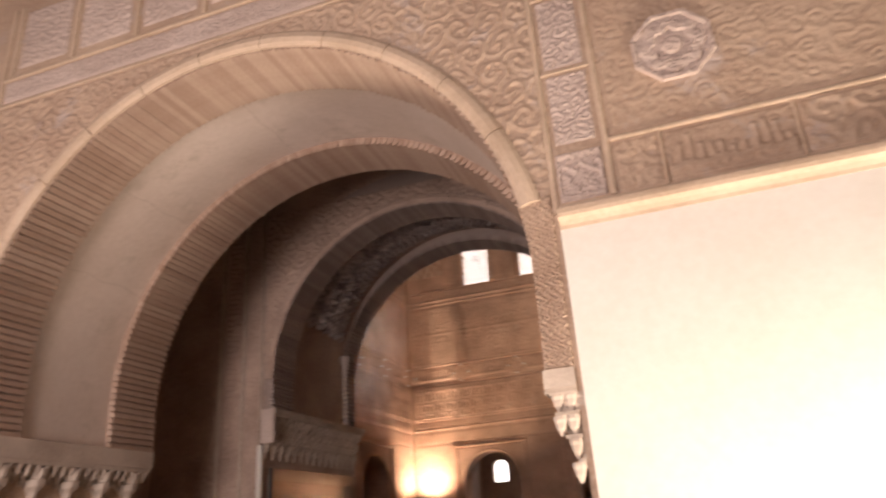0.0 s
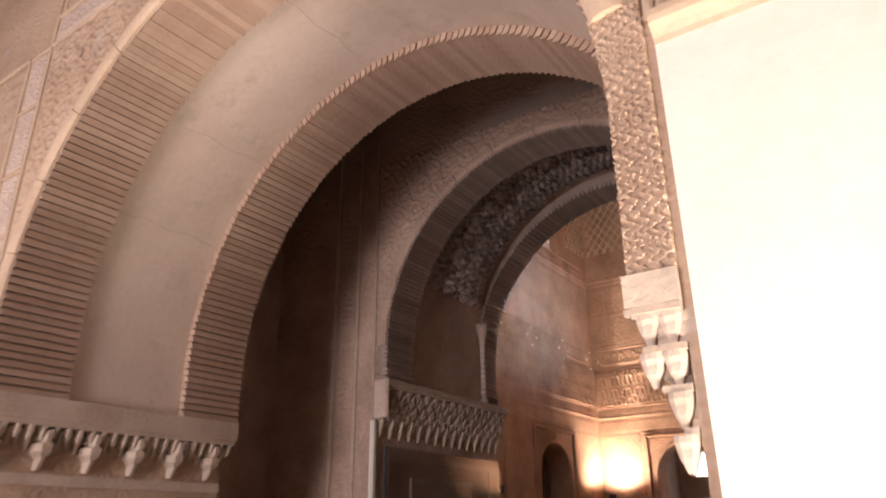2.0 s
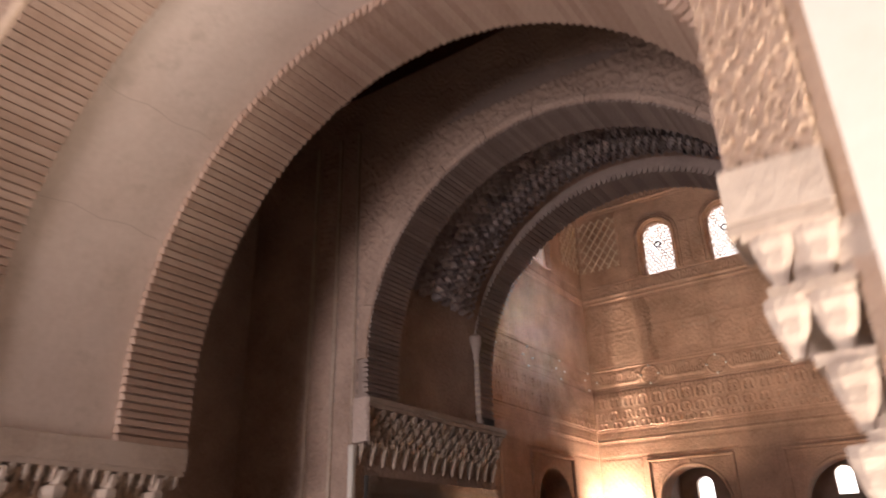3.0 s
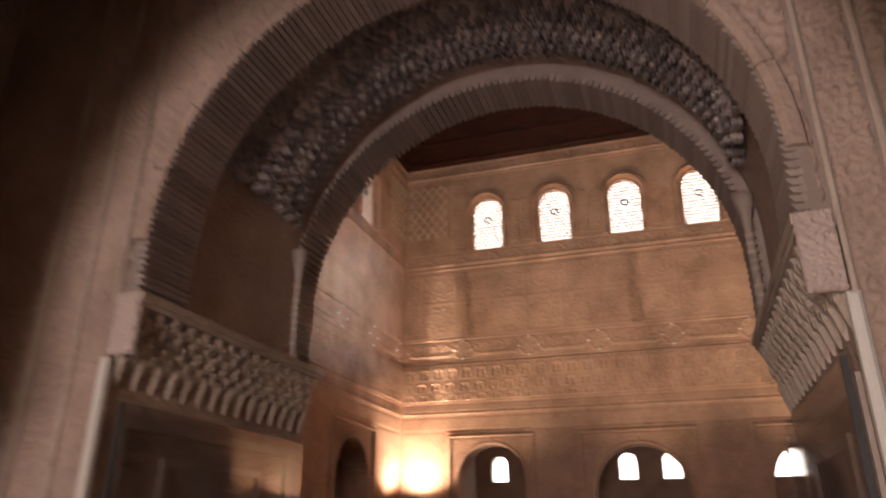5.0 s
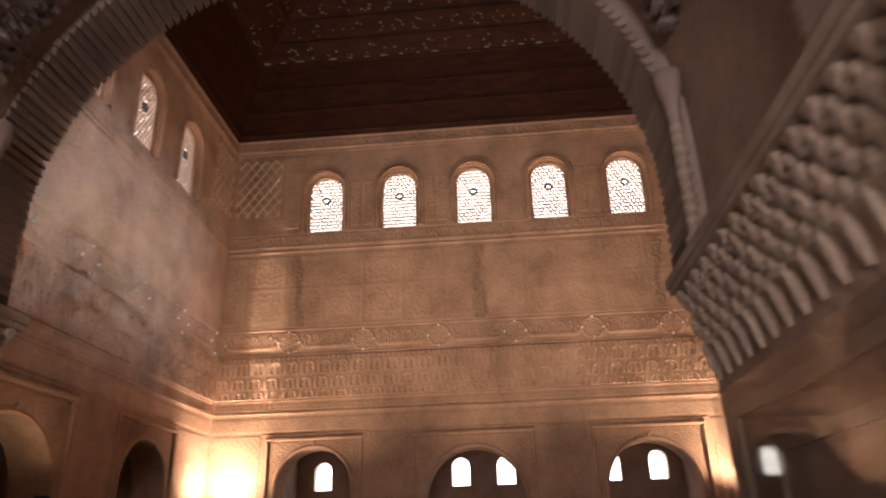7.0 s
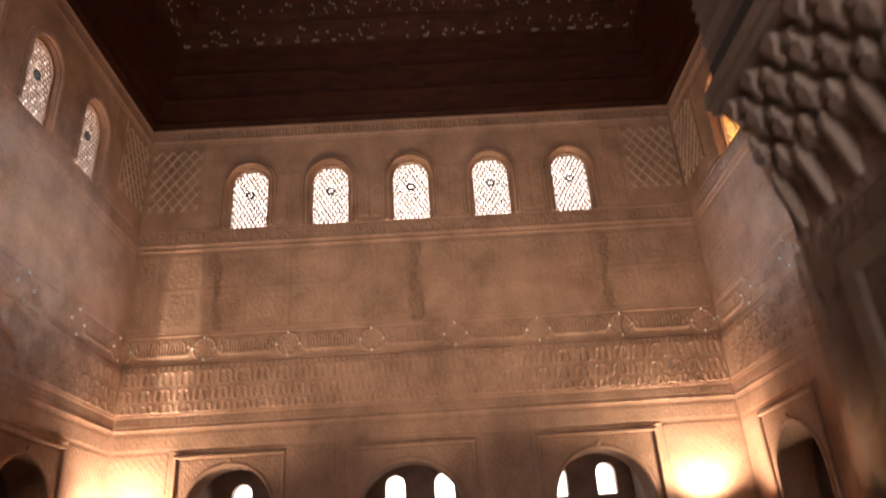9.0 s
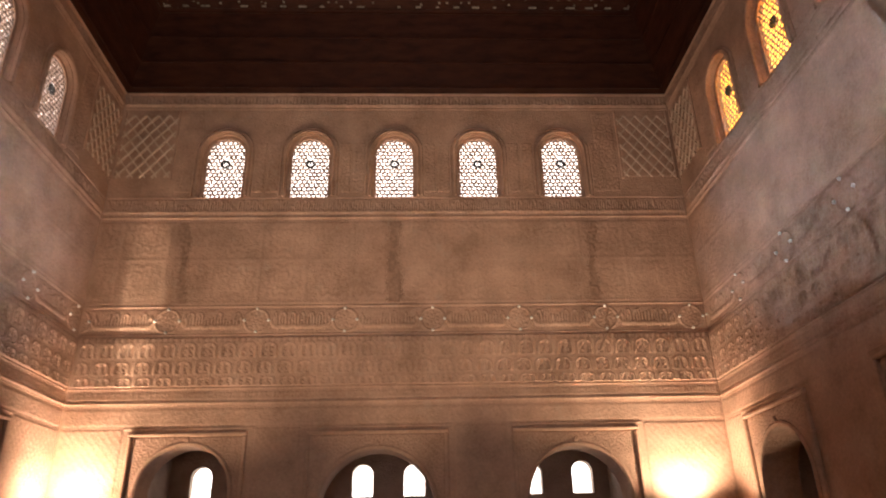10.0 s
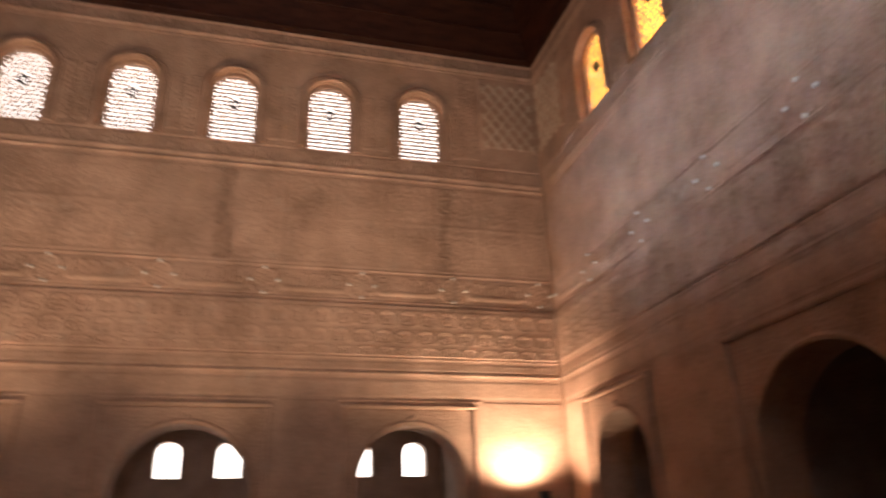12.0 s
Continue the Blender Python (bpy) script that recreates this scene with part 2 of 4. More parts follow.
def chance(k, seed=0.0):
    return np.abs(np.sin(k * 127.1 + seed * 311.7) * 43758.5453) % 1.0


def arabesque(U, W, s):
    """Scrolling stems that curl in turn to either side, with lobed leaves."""
    x = U / s + 0.12 * np.sin(W / s * 2.3)
    y = W / s + 0.12 * np.sin(U / s * 2.9)
    row = np.floor(y)
    x = x + 0.5 * (row % 2)
    col = np.floor(x)
    dx, dy = x - col - 0.5, y - row - 0.5
    turn = np.where((col + row) % 2 < 1, 1.0, -1.0)
    r, a = np.hypot(dx, dy), np.arctan2(dy, dx)
    spiral = np.cos(turn * a + 2 * math.pi * r * 2.6 + chance(col + row * 7) * 6)
    leaf = np.cos(5 * a + turn * r * 7) * 0.6 + np.cos(r * 26) * 0.5
    h = np.maximum(step(spiral, 0.1, 0.55), step(leaf - 0.9 * r, 0.15, 0.5) * 0.8)
    return h


def knots(U, W, s):
    """Interlaced bands over one another."""
    x, y = U / s, W / s
    a = np.abs(np.sin(math.pi * (x + 0.35 * np.sin(2 * math.pi * y))))
    b = np.abs(np.sin(math.pi * (x + 0.5 - 0.42 * np.sin(2 * math.pi * y * 0.8))))
    c = np.abs(np.sin(math.pi * (y * 1.6 + 0.4 * np.cos(2 * math.pi * x))))
    return np.maximum(np.maximum(step(0.40 - a, 0, 0.22), step(0.38 - b, 0, 0.22)), step(0.24 - c, 0, 0.16) * 0.75)


def strokes(U, W, low, high, s, seed=0.0):
    """A line of carved lettering seen as bars: tall uprights and curls between them."""
    y = (W - low) / (high - low)
    x = U / s
    k = np.floor(x)
    tall = 0.45 + 0.5 * chance(k, seed)
    bar = (1 - step(np.abs(x - k - 0.5 + 0.12 * np.sin(y * 5 + k)), 0.16, 0.26)) * step(tall - y, 0, 0.06) * step(y, 0.08, 0.14)
    base = 1 - step(np.abs(y - 0.22 - 0.03 * np.sin(x * 1.9 + seed)), 0.06, 0.11)
    curl = step(np.cos(2 * math.pi * (np.hypot(((x / 3) % 1) - 0.5, (y - 0.55) * 0.8) * 3.2)), 0.35, 0.75) * (chance(np.floor(x / 3), seed + 2) > 0.45)
    return np.maximum(np.maximum(bar, base), curl * 0.8) * step(y, 0.03, 0.08) * step(0.97 - y, 0, 0.05)


def arcade(U, W, low, high, s):
    """A row of small blind arches, each over a pair of sunk slots with round heads."""
    y = (W - low) / (high - low)
    x = np.abs((U / s) % 1 - 0.5)
    rise = np.sqrt(np.clip(1 - ((y - 0.60) / 0.34) ** 2, 0, 1))
    head = np.where(y < 0.60, 0.36, 0.36 * rise)
    rim = (1 - step(np.abs(head - x), 0.03, 0.07)) * step(y, 0.05, 0.12) * step(0.98 - y, 0, 0.05)
    slot = (1 - step(np.abs(x - 0.15 - 0.03 * np.sin(y * 6)), 0.05, 0.085)) * step(y, 0.12, 0.2) * step(0.66 - y, 0, 0.08)
    eye = 1 - step(np.hypot((x - 0.16) * 1.0, (y - 0.66) * 0.6), 0.05, 0.09)
    leaf = 0.12 * np.cos(U / s * 44) * np.cos(y * 21)
    wear = 0.50 + 0.50 * step(np.sin(U * 0.95 - 1.9) + 0.5 * np.sin(U * 2.7 + W * 3), -0.5, 0.5)
    return np.clip(0.62 + leaf + 0.30 * rim * wear - 0.62 * np.maximum(slot, eye) * wear, 0, 1)


def stars(U, W, s):
    """Eight-pointed stars joined by straight bands, in low relief."""
    x, y = (U / s) % 1 - 0.5, (W / s) % 1 - 0.5
    r, a = np.hypot(x, y), np.arctan2(y, x)
    star = r * (1 + 0.16 * np.cos(8 * a))
    line = np.minimum(np.abs(star - 0.34), np.abs(star - 0.19))
    cross = np.minimum(np.abs(np.abs(x) - 0.5), np.abs(np.abs(y) - 0.5))
    fill = 0.35 * step(np.cos(a * 8) * np.cos(r * 42), 0.1, 0.5)
    return np.maximum(1 - step(np.minimum(line, cross), 0.018, 0.05), fill)


def relief(name, parent, u0, u1, w0, w1, size, depth, height, mat, v0=-0.004, keep=None, label="", axis="y"):
    """A carved panel on a wall: a fine sheet of quads raised by a pattern, let into the wall at its border."""
    nu, nw = max(3, int((u1 - u0) / size) + 1), max(3, int((w1 - w0) / size) + 1)
    U, W = np.meshgrid(np.linspace(u0, u1, nu), np.linspace(w0, w1, nw))
    V = v0 - depth * np.clip(height(U, W), 0, 1)
    V[0, :] = V[-1, :] = V[:, 0] = V[:, -1] = 0.004
    idx = np.arange(nu * nw).reshape(nw, nu)
    q = np.stack([idx[:-1, :-1], idx[:-1, 1:], idx[1:, 1:], idx[1:, :-1]], -1).reshape(-1, 4)
    if keep is not None:
        um, wm = (U[:-1, :-1] + U[1:, 1:]) / 2, (W[:-1, :-1] + W[1:, 1:]) / 2
        q = q[keep(um, wm).reshape(-1)]
    me = bpy.data.meshes.new(name)
    me.from_pydata(np.stack([U, V, W], -1).reshape(-1, 3).tolist(), [], q.tolist())
    me.polygons.foreach_set("use_smooth", [True] * len(me.polygons))
    me.materials.append(mat)
    me.update()
    ob = new(name, me)
    ob.parent = parent
    return tagged(ob, label)

def shift_v(s, d):
    s.v = [(a, b + d, c) for a, b, c in s.v]
    return s


# ---- first room, with the fluted arch ----
A1X, A1C, A1R, A1S = -2.05, 2.63, 1.60, 2.35
Y0, Y1 = 3.0, 4.51

floor = structure("floor", Shape().box(-8.5, 5.0, -3.0, 22.5, FLOOR_Z - 0.3, FLOOR_Z - 0.012), FLOOR_STONE, "worn brown stone floor through all rooms", "floor")
wall_1 = structure("wall_1", wall_shape(-7.0, 5.0, FLOOR_Z, 6.6, Y1 - Y0, [(A1X, 1.72, FLOOR_Z, A1C)], 40), STUCCO, "thick wall of ochre carved stucco pierced by a round arch", "wall", pose(0, Y0, 0))
structure("wall_2", Shape().box(-7.3, -7.0, -2.3, 5.72, FLOOR_Z, 6.6), WHITE_PLASTER, "plain plastered end wall of the first room", "wall")
structure("wall_3", Shape().box(5.0, 5.3, -2.3, 5.72, FLOOR_Z, 6.6), WHITE_PLASTER, "plain plastered end wall of the first room", "wall")
structure("wall_4", wall_shape(-7.0, 5.0, FLOOR_Z, 6.6, 0.5, [(-2.3, 1.2, FLOOR_Z, 2.9)], 24), STUCCO, "stucco wall with the arch to the courtyard", "wall", pose(0, -2.3, 0))
structure("ceiling_1", Shape().box(-7.3, 5.3, -2.3, 4.5, 6.6, 6.8), WOOD, "dark wooden ceiling of the first room", "ceiling")
# dark wood picked to cut bounced light and keep the passage top dark
structure("ceiling_2", Shape().box(-7.3, 5.3, 4.51, 5.72, 5.3, 5.5), WOOD, "timber ceiling over the narrow passage, dark to deepen its shade", "ceiling")
structure("wall_5", Shape().box(-4.9, -4.7, 4.51, 5.72, FLOOR_Z, 5.3), STUCCO_GREY, "end wall of the narrow passage", "wall")
structure("wall_6", Shape().box(0.9, 1.1, 4.51, 5.72, FLOOR_Z, 5.3), STUCCO_GREY, "end wall of the narrow passage", "wall")

# ---- second arch, to the hall ----
A2X, A2C, A2R, A2S = -2.00, 3.06, 1.40, 2.80
B2X, B2C, B2R = -2.04, 3.20, 1.47
Y2, Y3 = 5.72, 7.55
wall_7 = structure("wall_7", wall_shape(-7.9, 4.7, FLOOR_Z, 7.80, Y3 - Y2, [(A2X, 1.53, FLOOR_Z, 3.30)], 40), STUCCO_GREY, "thick grey-brown stucco wall with the inner arch", "wall", pose(0, Y2, 0))

# ---- the hall ----
HX, HY, HALF, TOP = -1.59, 13.17, 5.65, 10.74
BACK_Y = 18.79
TH = 0.55
WIN_U, WIN_HW, WIN_SILL, WIN_SPRING = [-3.37, -1.685, 0.0, 1.685, 3.37], 0.375, 8.34, 9.33


# openings assumed here to let the added hall fill in
part("upper_wall", shift_v(wall_shape(-7.9, 4.7, 7.80, TOP + 0.1, 0.55, [(HX + u, WIN_HW + 0.06, WIN_SILL - 0.03, WIN_SPRING) for u in WIN_U], 16), Y3 - Y2 - 0.55), HALL_STUCCO, wall_7)


def hall_wall(number, m, shift, alcoves, half):
    label = "tall hall wall of golden brown carved stucco"
    low = structure("wall_%d" % number, wall_shape(-half, half, FLOOR_Z, 7.80, TH, alcoves, 20), HALL_STUCCO, label, "wall", m)
    part("upper_wall", wall_shape(-half, half, 7.80, TOP + 0.1, 0.17, [(u + shift, WIN_HW + 0.06, WIN_SILL - 0.03, WIN_SPRING) for u in WIN_U], 16), HALL_STUCCO, low)
    return low


BACK = Matrix(((1, 0, 0, HX), (0, 1, 0, BACK_Y), (0, 0, 1, 0), (0, 0, 0, 1)))
LEFT = Matrix(((0, -1, 0, HX - HALF), (1, 0, 0, HY), (0, 0, 1, 0), (0, 0, 0, 1)))
RIGHT = Matrix(((0, 1, 0, HX + HALF), (-1, 0, 0, HY), (0, 0, 1, 0), (0, 0, 0, 1)))
BACK_ALCOVES = [(-3.50, 0.74, FLOOR_Z, 2.87), (-0.34, 0.96, FLOOR_Z, 2.55), (3.02, 0.84, FLOOR_Z, 2.68)]
LEFT_ALCOVES = [(-3.62, 0.74, FLOOR_Z, 2.76), (-0.3, 0.95, FLOOR_Z, 2.45), (3.05, 0.76, FLOOR_Z, 2.76)]
RIGHT_ALCOVES = [(-3.87, 0.74, FLOOR_Z, 2.74), (-0.02, 1.02, FLOOR_Z, 2.42), (3.6, 0.74, FLOOR_Z, 2.74)]
wall_back = hall_wall(8, BACK, -0.10, BACK_ALCOVES, HALF + TH)
wall_left = hall_wall(9, LEFT, -0.07, LEFT_ALCOVES, HALF)
wall_right = hall_wall(10, RIGHT, 0.07, RIGHT_ALCOVES, HALF)


def alcove(number, m, uc, hw, windows):
    """A deep window bay behind an arch of the hall: side walls, vault and an end wall."""
    depth, w = 2.45, max(hw + 0.28, 1.02)
    s = Shape()
    s.box(uc - w - 0.15, uc - w, TH, depth + 0.2, FLOOR_Z, 4.2)
    s.box(uc + w, uc + w + 0.15, TH, depth + 0.2, FLOOR_Z, 4.2)
    s.box(uc - w - 0.15, uc + w + 0.15, TH, depth + 0.2, 4.05, 4.25)
    ob = structure("wall_%d" % number, s, STUCCO_GREY, "dim plastered side walls and vault of a window bay", "wall", m)
    ops = [(uc + d, 0.205, 2.97, 3.38) for d in ((-0.42, 0.60) if windows else ())]
    part("end_wall", shift_v(wall_shape(uc - w, uc + w, 2.7, 4.05, 0.2, ops, 14), depth), STUCCO_GREY, ob)
    low = [(u, h, 0.9, 2.22) for u, h, _, _ in ops]
    part("lower_wall", shift_v(wall_shape(uc - w, uc + w, FLOOR_Z, 2.7, 0.2, low, 14), depth), STUCCO_GREY, ob)
    return ob


number = 11
for m, sides, lit in ((BACK, BACK_ALCOVES, True), (LEFT, LEFT_ALCOVES, False), (RIGHT, RIGHT_ALCOVES, False)):
    for uc, hw, sill, spring in sides:
        alcove(number, m, uc, hw, lit)
        number += 1

# the coffered timber ceiling rises in sloping planes
rings = [(0.0, TOP), (0.10, TOP + 0.12), (0.70, 12.30), (0.76, 12.32), (2.6, 13.9), (2.66, 13.92), (4.3, 14.9), (4.36, 14.92)]
dome = Shape()
for (a, za), (b, zb) in zip(rings, rings[1:]):
    ca = [(HX - HALF + a, 7.55 + a, za), (HX + HALF - a, 7.55 + a, za), (HX + HALF - a, BACK_Y - a, za), (HX - HALF + a, BACK_Y - a, za)]
    cb = [(HX - HALF + b, 7.55 + b, zb), (HX + HALF - b, 7.55 + b, zb), (HX + HALF - b, BACK_Y - b, zb), (HX - HALF + b, BACK_Y - b, zb)]
    for k in range(4):
        dome.face(ca[k], ca[(k + 1) % 4], cb[(k + 1) % 4], cb[k])
dome.face(*cb)
ceiling_hall = structure("ceiling_3", dome, WOOD, "dark brown timber ceiling that rises in sloping planes", "ceiling")
roof = structure("roof", Shape().box(-8.0, 4.9, 5.5, 19.6, 15.3, 15.5), WOOD, "flat cover over the timber ceiling", "roof")
part("roof_side", Shape().box(-8.0, 4.9, 19.4, 19.6, 10.95, 15.3).box(-8.0, 4.9, 5.5, 5.7, 10.95, 15.3).box(-8.0, -7.8, 5.7, 19.4, 10.95, 15.3).box(4.7, 4.9, 5.7, 19.4, 10.95, 15.3), STUCCO, roof)
part("roof_base", Shape().box(-8.0, -7.2, 5.5, 19.6, 10.85, 10.95).box(4.02, 4.9, 5.5, 19.6, 10.85, 10.95).box(-7.2, 4.02, 18.75, 19.6, 10.85, 10.95).box(-7.2, 4.02, 5.5, 7.6, 10.85, 10.95), WOOD, roof)
structure("ground", Shape().box(-400, 400, -400, 400, -0.5, FLOOR_Z - 0.35), FLOOR_STONE, "pale ground around the palace", "ground")

# ---- the ribbed bands, imposts and carved front of both arches ----
def ribbed_band(parent, oy, cx, centre, radius, spring, y0, y1, outer, mat, pitch=0.041, front=0.012):
    """A soffit of narrow ribs, each tilted a little so that the edge is toothed."""
    back = sweep(Shape(), arch_curve(cx, centre, radius + 0.045, spring, 72), [(0, y0 - oy), (outer - radius - 0.045, y0 - oy), (outer - radius - 0.045, y1 - oy), (0, y1 - oy)])
    band = part("ribbed_band", back, mat, parent, "plaster band of narrow tilted ribs")
    rib = Shape()
    h = pitch / 2
    prof = [(-h * 0.98, 0.0), (h * 0.56, 0.018), (h * 0.66, 0.034), (h * 0.66, 0.06), (-h * 0.98, 0.06)]
    ya, yb = y0 - oy - front, y1 - oy + 0.006
    rib.face(*[(x, ya, z) for x, z in prof])
    rib.face(*[(x, yb, z) for x, z in prof])
    for k in range(5):
        a, b = prof[k], prof[(k + 1) % 5]
        rib.face((a[0], ya, a[1]), (b[0], ya, b[1]), (b[0], yb, b[1]), (a[0], yb, a[1]))
    mesh = rib.mesh("rib", mat)
    stilt, arc = centre - spring, math.pi * radius
    total = int((2 * stilt + arc) / pitch)
    for i in range(total):
        d = (i + 0.5) * (2 * stilt + arc) / total
        if d < stilt:
            p, a = (cx + radius, spring + d), 0.0
        elif d < stilt + arc:
            a = (d - stilt) / radius
            p = (cx + radius * math.cos(a), centre + radius * math.sin(a))
        else:
            a, p = math.pi, (cx - radius, centre - (d - stilt - arc))
        ob = new("rib", mesh)
        ob.parent = band
        wob = random.uniform(-0.003, 0.003)
        ob.matrix_basis = pose(p[0], 0, p[1], 0, 90 - math.degrees(a) + random.uniform(-1.2, 1.2), 0) @ Matrix.Translation((0, random.uniform(-0.003, 0.003), wob))
    return band


def loft(levels, back=0.0):
    """A bracket from levels (height, half width, reach): flat back, faceted front and rounded cheeks."""
    s, rows = Shape(), []
    for z, w, d in levels:
        rows.append([(-w, back, z), (-w, -d * 0.55, z), (-w * 0.5, -d * 0.92, z), (w * 0.5, -d * 0.92, z), (w, -d * 0.55, z), (w, back, z)])
    s.grid(rows)
    s.face(*rows[0])
    s.face(*rows[-1])
    return s


def facing(side, x, y, z):
    """The pose of a piece whose front looks across an arch, from the jamb on that side."""
    return pose(x, y, z, 0, 0, 90 if side < 0 else -90)


# plain recessed soffit and the two ribbed bands of the first arch
part("soffit_fill", sweep(Shape(), arch_curve(A1X, A1C, A1R + 0.060, A1S, 72), [(0, 0.405), (0.059, 0.405), (0.059, 1.125), (0, 1.125)]), SOFFIT, wall_1)
part("soffit", Shape().grid([[(p[0], y, p[1]) for y in (0.40, 0.6, 0.9, 1.13)] for p, n in arch_curve(A1X, A1C, A1R + 0.054, A1S, 96)]), SOFFIT, wall_1, "smooth cream plaster between two ribbed bands", smooth=True)
ribbed_band(wall_1, Y0, A1X, A1C, A1R, A1S, 3.0, 3.41, 1.718, RIB, front=-0.002)
ribbed_band(wall_1, Y0, A1X, A1C, A1R - 0.012, A1S, 4.12, 4.51, 1.718, RIB)

# fine joints across the soffit
for a in (24, 62, 97, 131, 152):
    t = radians(a)
    s = Shape()
    for q in range(9):
        y, j = 0.43 + 0.08 * q, 0.012 * math.sin(q * 1.7 + a)
        r = A1R + 0.0515
        p = [(A1X + r * math.cos(t + (j + e) / r), y, A1C + r * math.sin(t + (j + e) / r)) for e in (-0.003, 0.003)]
        if q:
            s.face(last[0], last[1], p[1], p[0])
        last = p
    part("joint", s, SOFFIT_JOINT, wall_1, "hairline joint in the plaster")

# rounded moulding round the head of the arch, in lengths
for i in range(12):
    a0, a1 = 11 + 14.08 * i, 11 + 14.08 * (i + 1) - 0.15
    prof = [(0.0, 0.0), (0.0, -0.016), (0.018, -0.030), (0.045, -0.036), (0.075, -0.030), (0.095, -0.016), (0.10, 0.0)]
    part("arch_moulding", sweep(Shape(), arch_curve(A1X, A1C, A1R + 0.015 + random.uniform(-0.002, 0.002), A1S - 1, 8, a0, a1), prof), MOULDING, wall_1, smooth=False)
part("arch_moulding", Shape().box(A1X - A1R - 0.115, A1X - A1R - 0.015, -0.030, 0, A1S, A1C), MOULDING, wall_1)


def impost(parent, name, side, jamb, reach, y0, y1, top, slab, rows, mat, label):
    """A cornice slab on a jamb over rows of hanging stalactite brackets. rows: (count, top, bottom, half width, reach at top, reach at foot, stagger)."""
    x_in = jamb - side * reach
    s = Shape()
    xa, xb = sorted((jamb, x_in))
    s.box(xa, xb, y0, y1, top - slab, top)
    xc, xd = sorted((jamb, x_in + side * 0.012))
    s.box(xc, xd, y0 + 0.006, y1 - 0.006, top - slab - 0.025, top - slab)
    base = part("impost", s, mat, parent, label)
    for count, z1, z0, w, d1, d0, stagger, *bulb in rows:
        h = z1 - z0
        knob = [(0, w * 0.5, d1), (-0.20 * h, w * 0.55, d1), (-0.30 * h, w * 0.45, d1 * 0.9), (-0.36 * h, w, d1 * 0.92), (-0.55 * h, w * 0.95, d1 * 0.85), (-0.66 * h, w * 0.55, d1 * 0.5 + d0 * 0.5), (-0.72 * h, w * 0.34, d1 * 0.45 + d0 * 0.55), (-h, w * 0.26, d0)]
        mesh = loft(knob if bulb else [(0, w, d1), (-0.22 * h, w, d1 * 0.98), (-0.34 * h, w * 0.78, d1 * 0.80 + d0 * 0.2), (-0.5 * h, w * 0.86, d1 * 0.62 + d0 * 0.38), (-0.72 * h, w * 0.8, d1 * 0.38 + d0 * 0.62), (-0.8 * h, w * 0.45, d1 * 0.28 + d0 * 0.72), (-h, w * 0.36, d0)], 0.03).mesh("bracket", mat)
        for i in range(count):
            y = y0 + (y1 - y0) * (i + 0.5 + stagger) / count
            if y > y1 - w * 0.5:
                continue
            ob = new("bracket", mesh)
            ob.parent = base
            ob.matrix_basis = facing(side, jamb, y, z1)
    return base


A1S_EAST = 2.225
for side, jamb, top, slab in ((-1, A1X - 1.72, A1S, 0.115), (1, A1X + 1.72, A1S_EAST, 0.075)):
    low = top - slab
    impost(wall_1, "impost", side, jamb, 0.125, -0.018, 1.528, top, slab,
           [(24, low - 0.02, low - 0.09, 0.019, 0.112, 0.085, 0), (6, low - 0.04, low - 0.235, 0.052, 0.112, 0.035, 0.0, 1), (6, low - 0.04, low - 0.145, 0.018, 0.07, 0.02, 0.30), (6, low - 0.04, low - 0.145, 0.018, 0.07, 0.02, -0.30), (6, low - 0.04, low - 0.125, 0.016, 0.06, 0.02, 0.5)],
           MUQARNAS, "plaster impost with a row of stalactite brackets")
    xa, xb = sorted((jamb, jamb - side * 0.014))
    part("impost_base", Shape().box(xa, xb, 0.002, 1.508, low - 0.305, low - 0.25), MUQARNAS, wall_1)
part("band_foot", Shape().box(A1X + A1R + 0.002, A1X + 1.718, 0.002, 0.41, A1S_EAST + 0.001, A1S - 0.001).box(A1X + A1R + 0.002, A1X + 1.718, 1.12, 1.508, A1S_EAST + 0.001, A1S - 0.001), RIB, wall_1)
# fluted bracket on the wall front under the cornice of the impost, in receding tiers
for k in range(4):
    z1, reach = A1S_EAST - 0.078 - 0.088 * k, 0.128 - 0.032 * k
    tier = part("bracket_tier", Shape().box(A1X + 1.72 - reach, A1X + 1.718, -0.016 + 0.003 * k, 0.10, z1 - 0.014, z1), MUQARNAS, wall_1)
    for j in range((2, 2, 1, 1)[k]):
        x = A1X + 1.690 - 0.050 * j
        flute = loft([(0, 0.025, 0.016), (-0.014, 0.025, 0.017), (-0.026, 0.023, 0.013), (-0.045, 0.018, 0.012), (-0.060, 0.011, 0.008), (-0.074, 0.007, 0.003)], 0.012)
        part("flute", flute, MUQARNAS, tier).matrix_basis = pose(x, 0.002, z1 - 0.014)


# carved spandrels; the lower strip by the jamb is interlaced
def off_arch(U, W):
    dx, dz = U - A1X, np.maximum(W - A1C, 0)
    r = np.hypot(dx, dz)
    low = (dx > 0) & (np.degrees(np.arctan2(W - A1C, np.abs(dx))) < 11)
    hole = np.hypot(U + 3.375, (W - 4.165) * 0.7) < 0.022
    return (r > A1R + 0.11) & ~hole & ~low


def by_jamb(U, W):
    return (np.hypot(U - A1X, np.maximum(W - A1C, 0)) > A1R + 0.008) & (np.degrees(np.arctan2(W - A1C, U - A1X)) < 11.5)


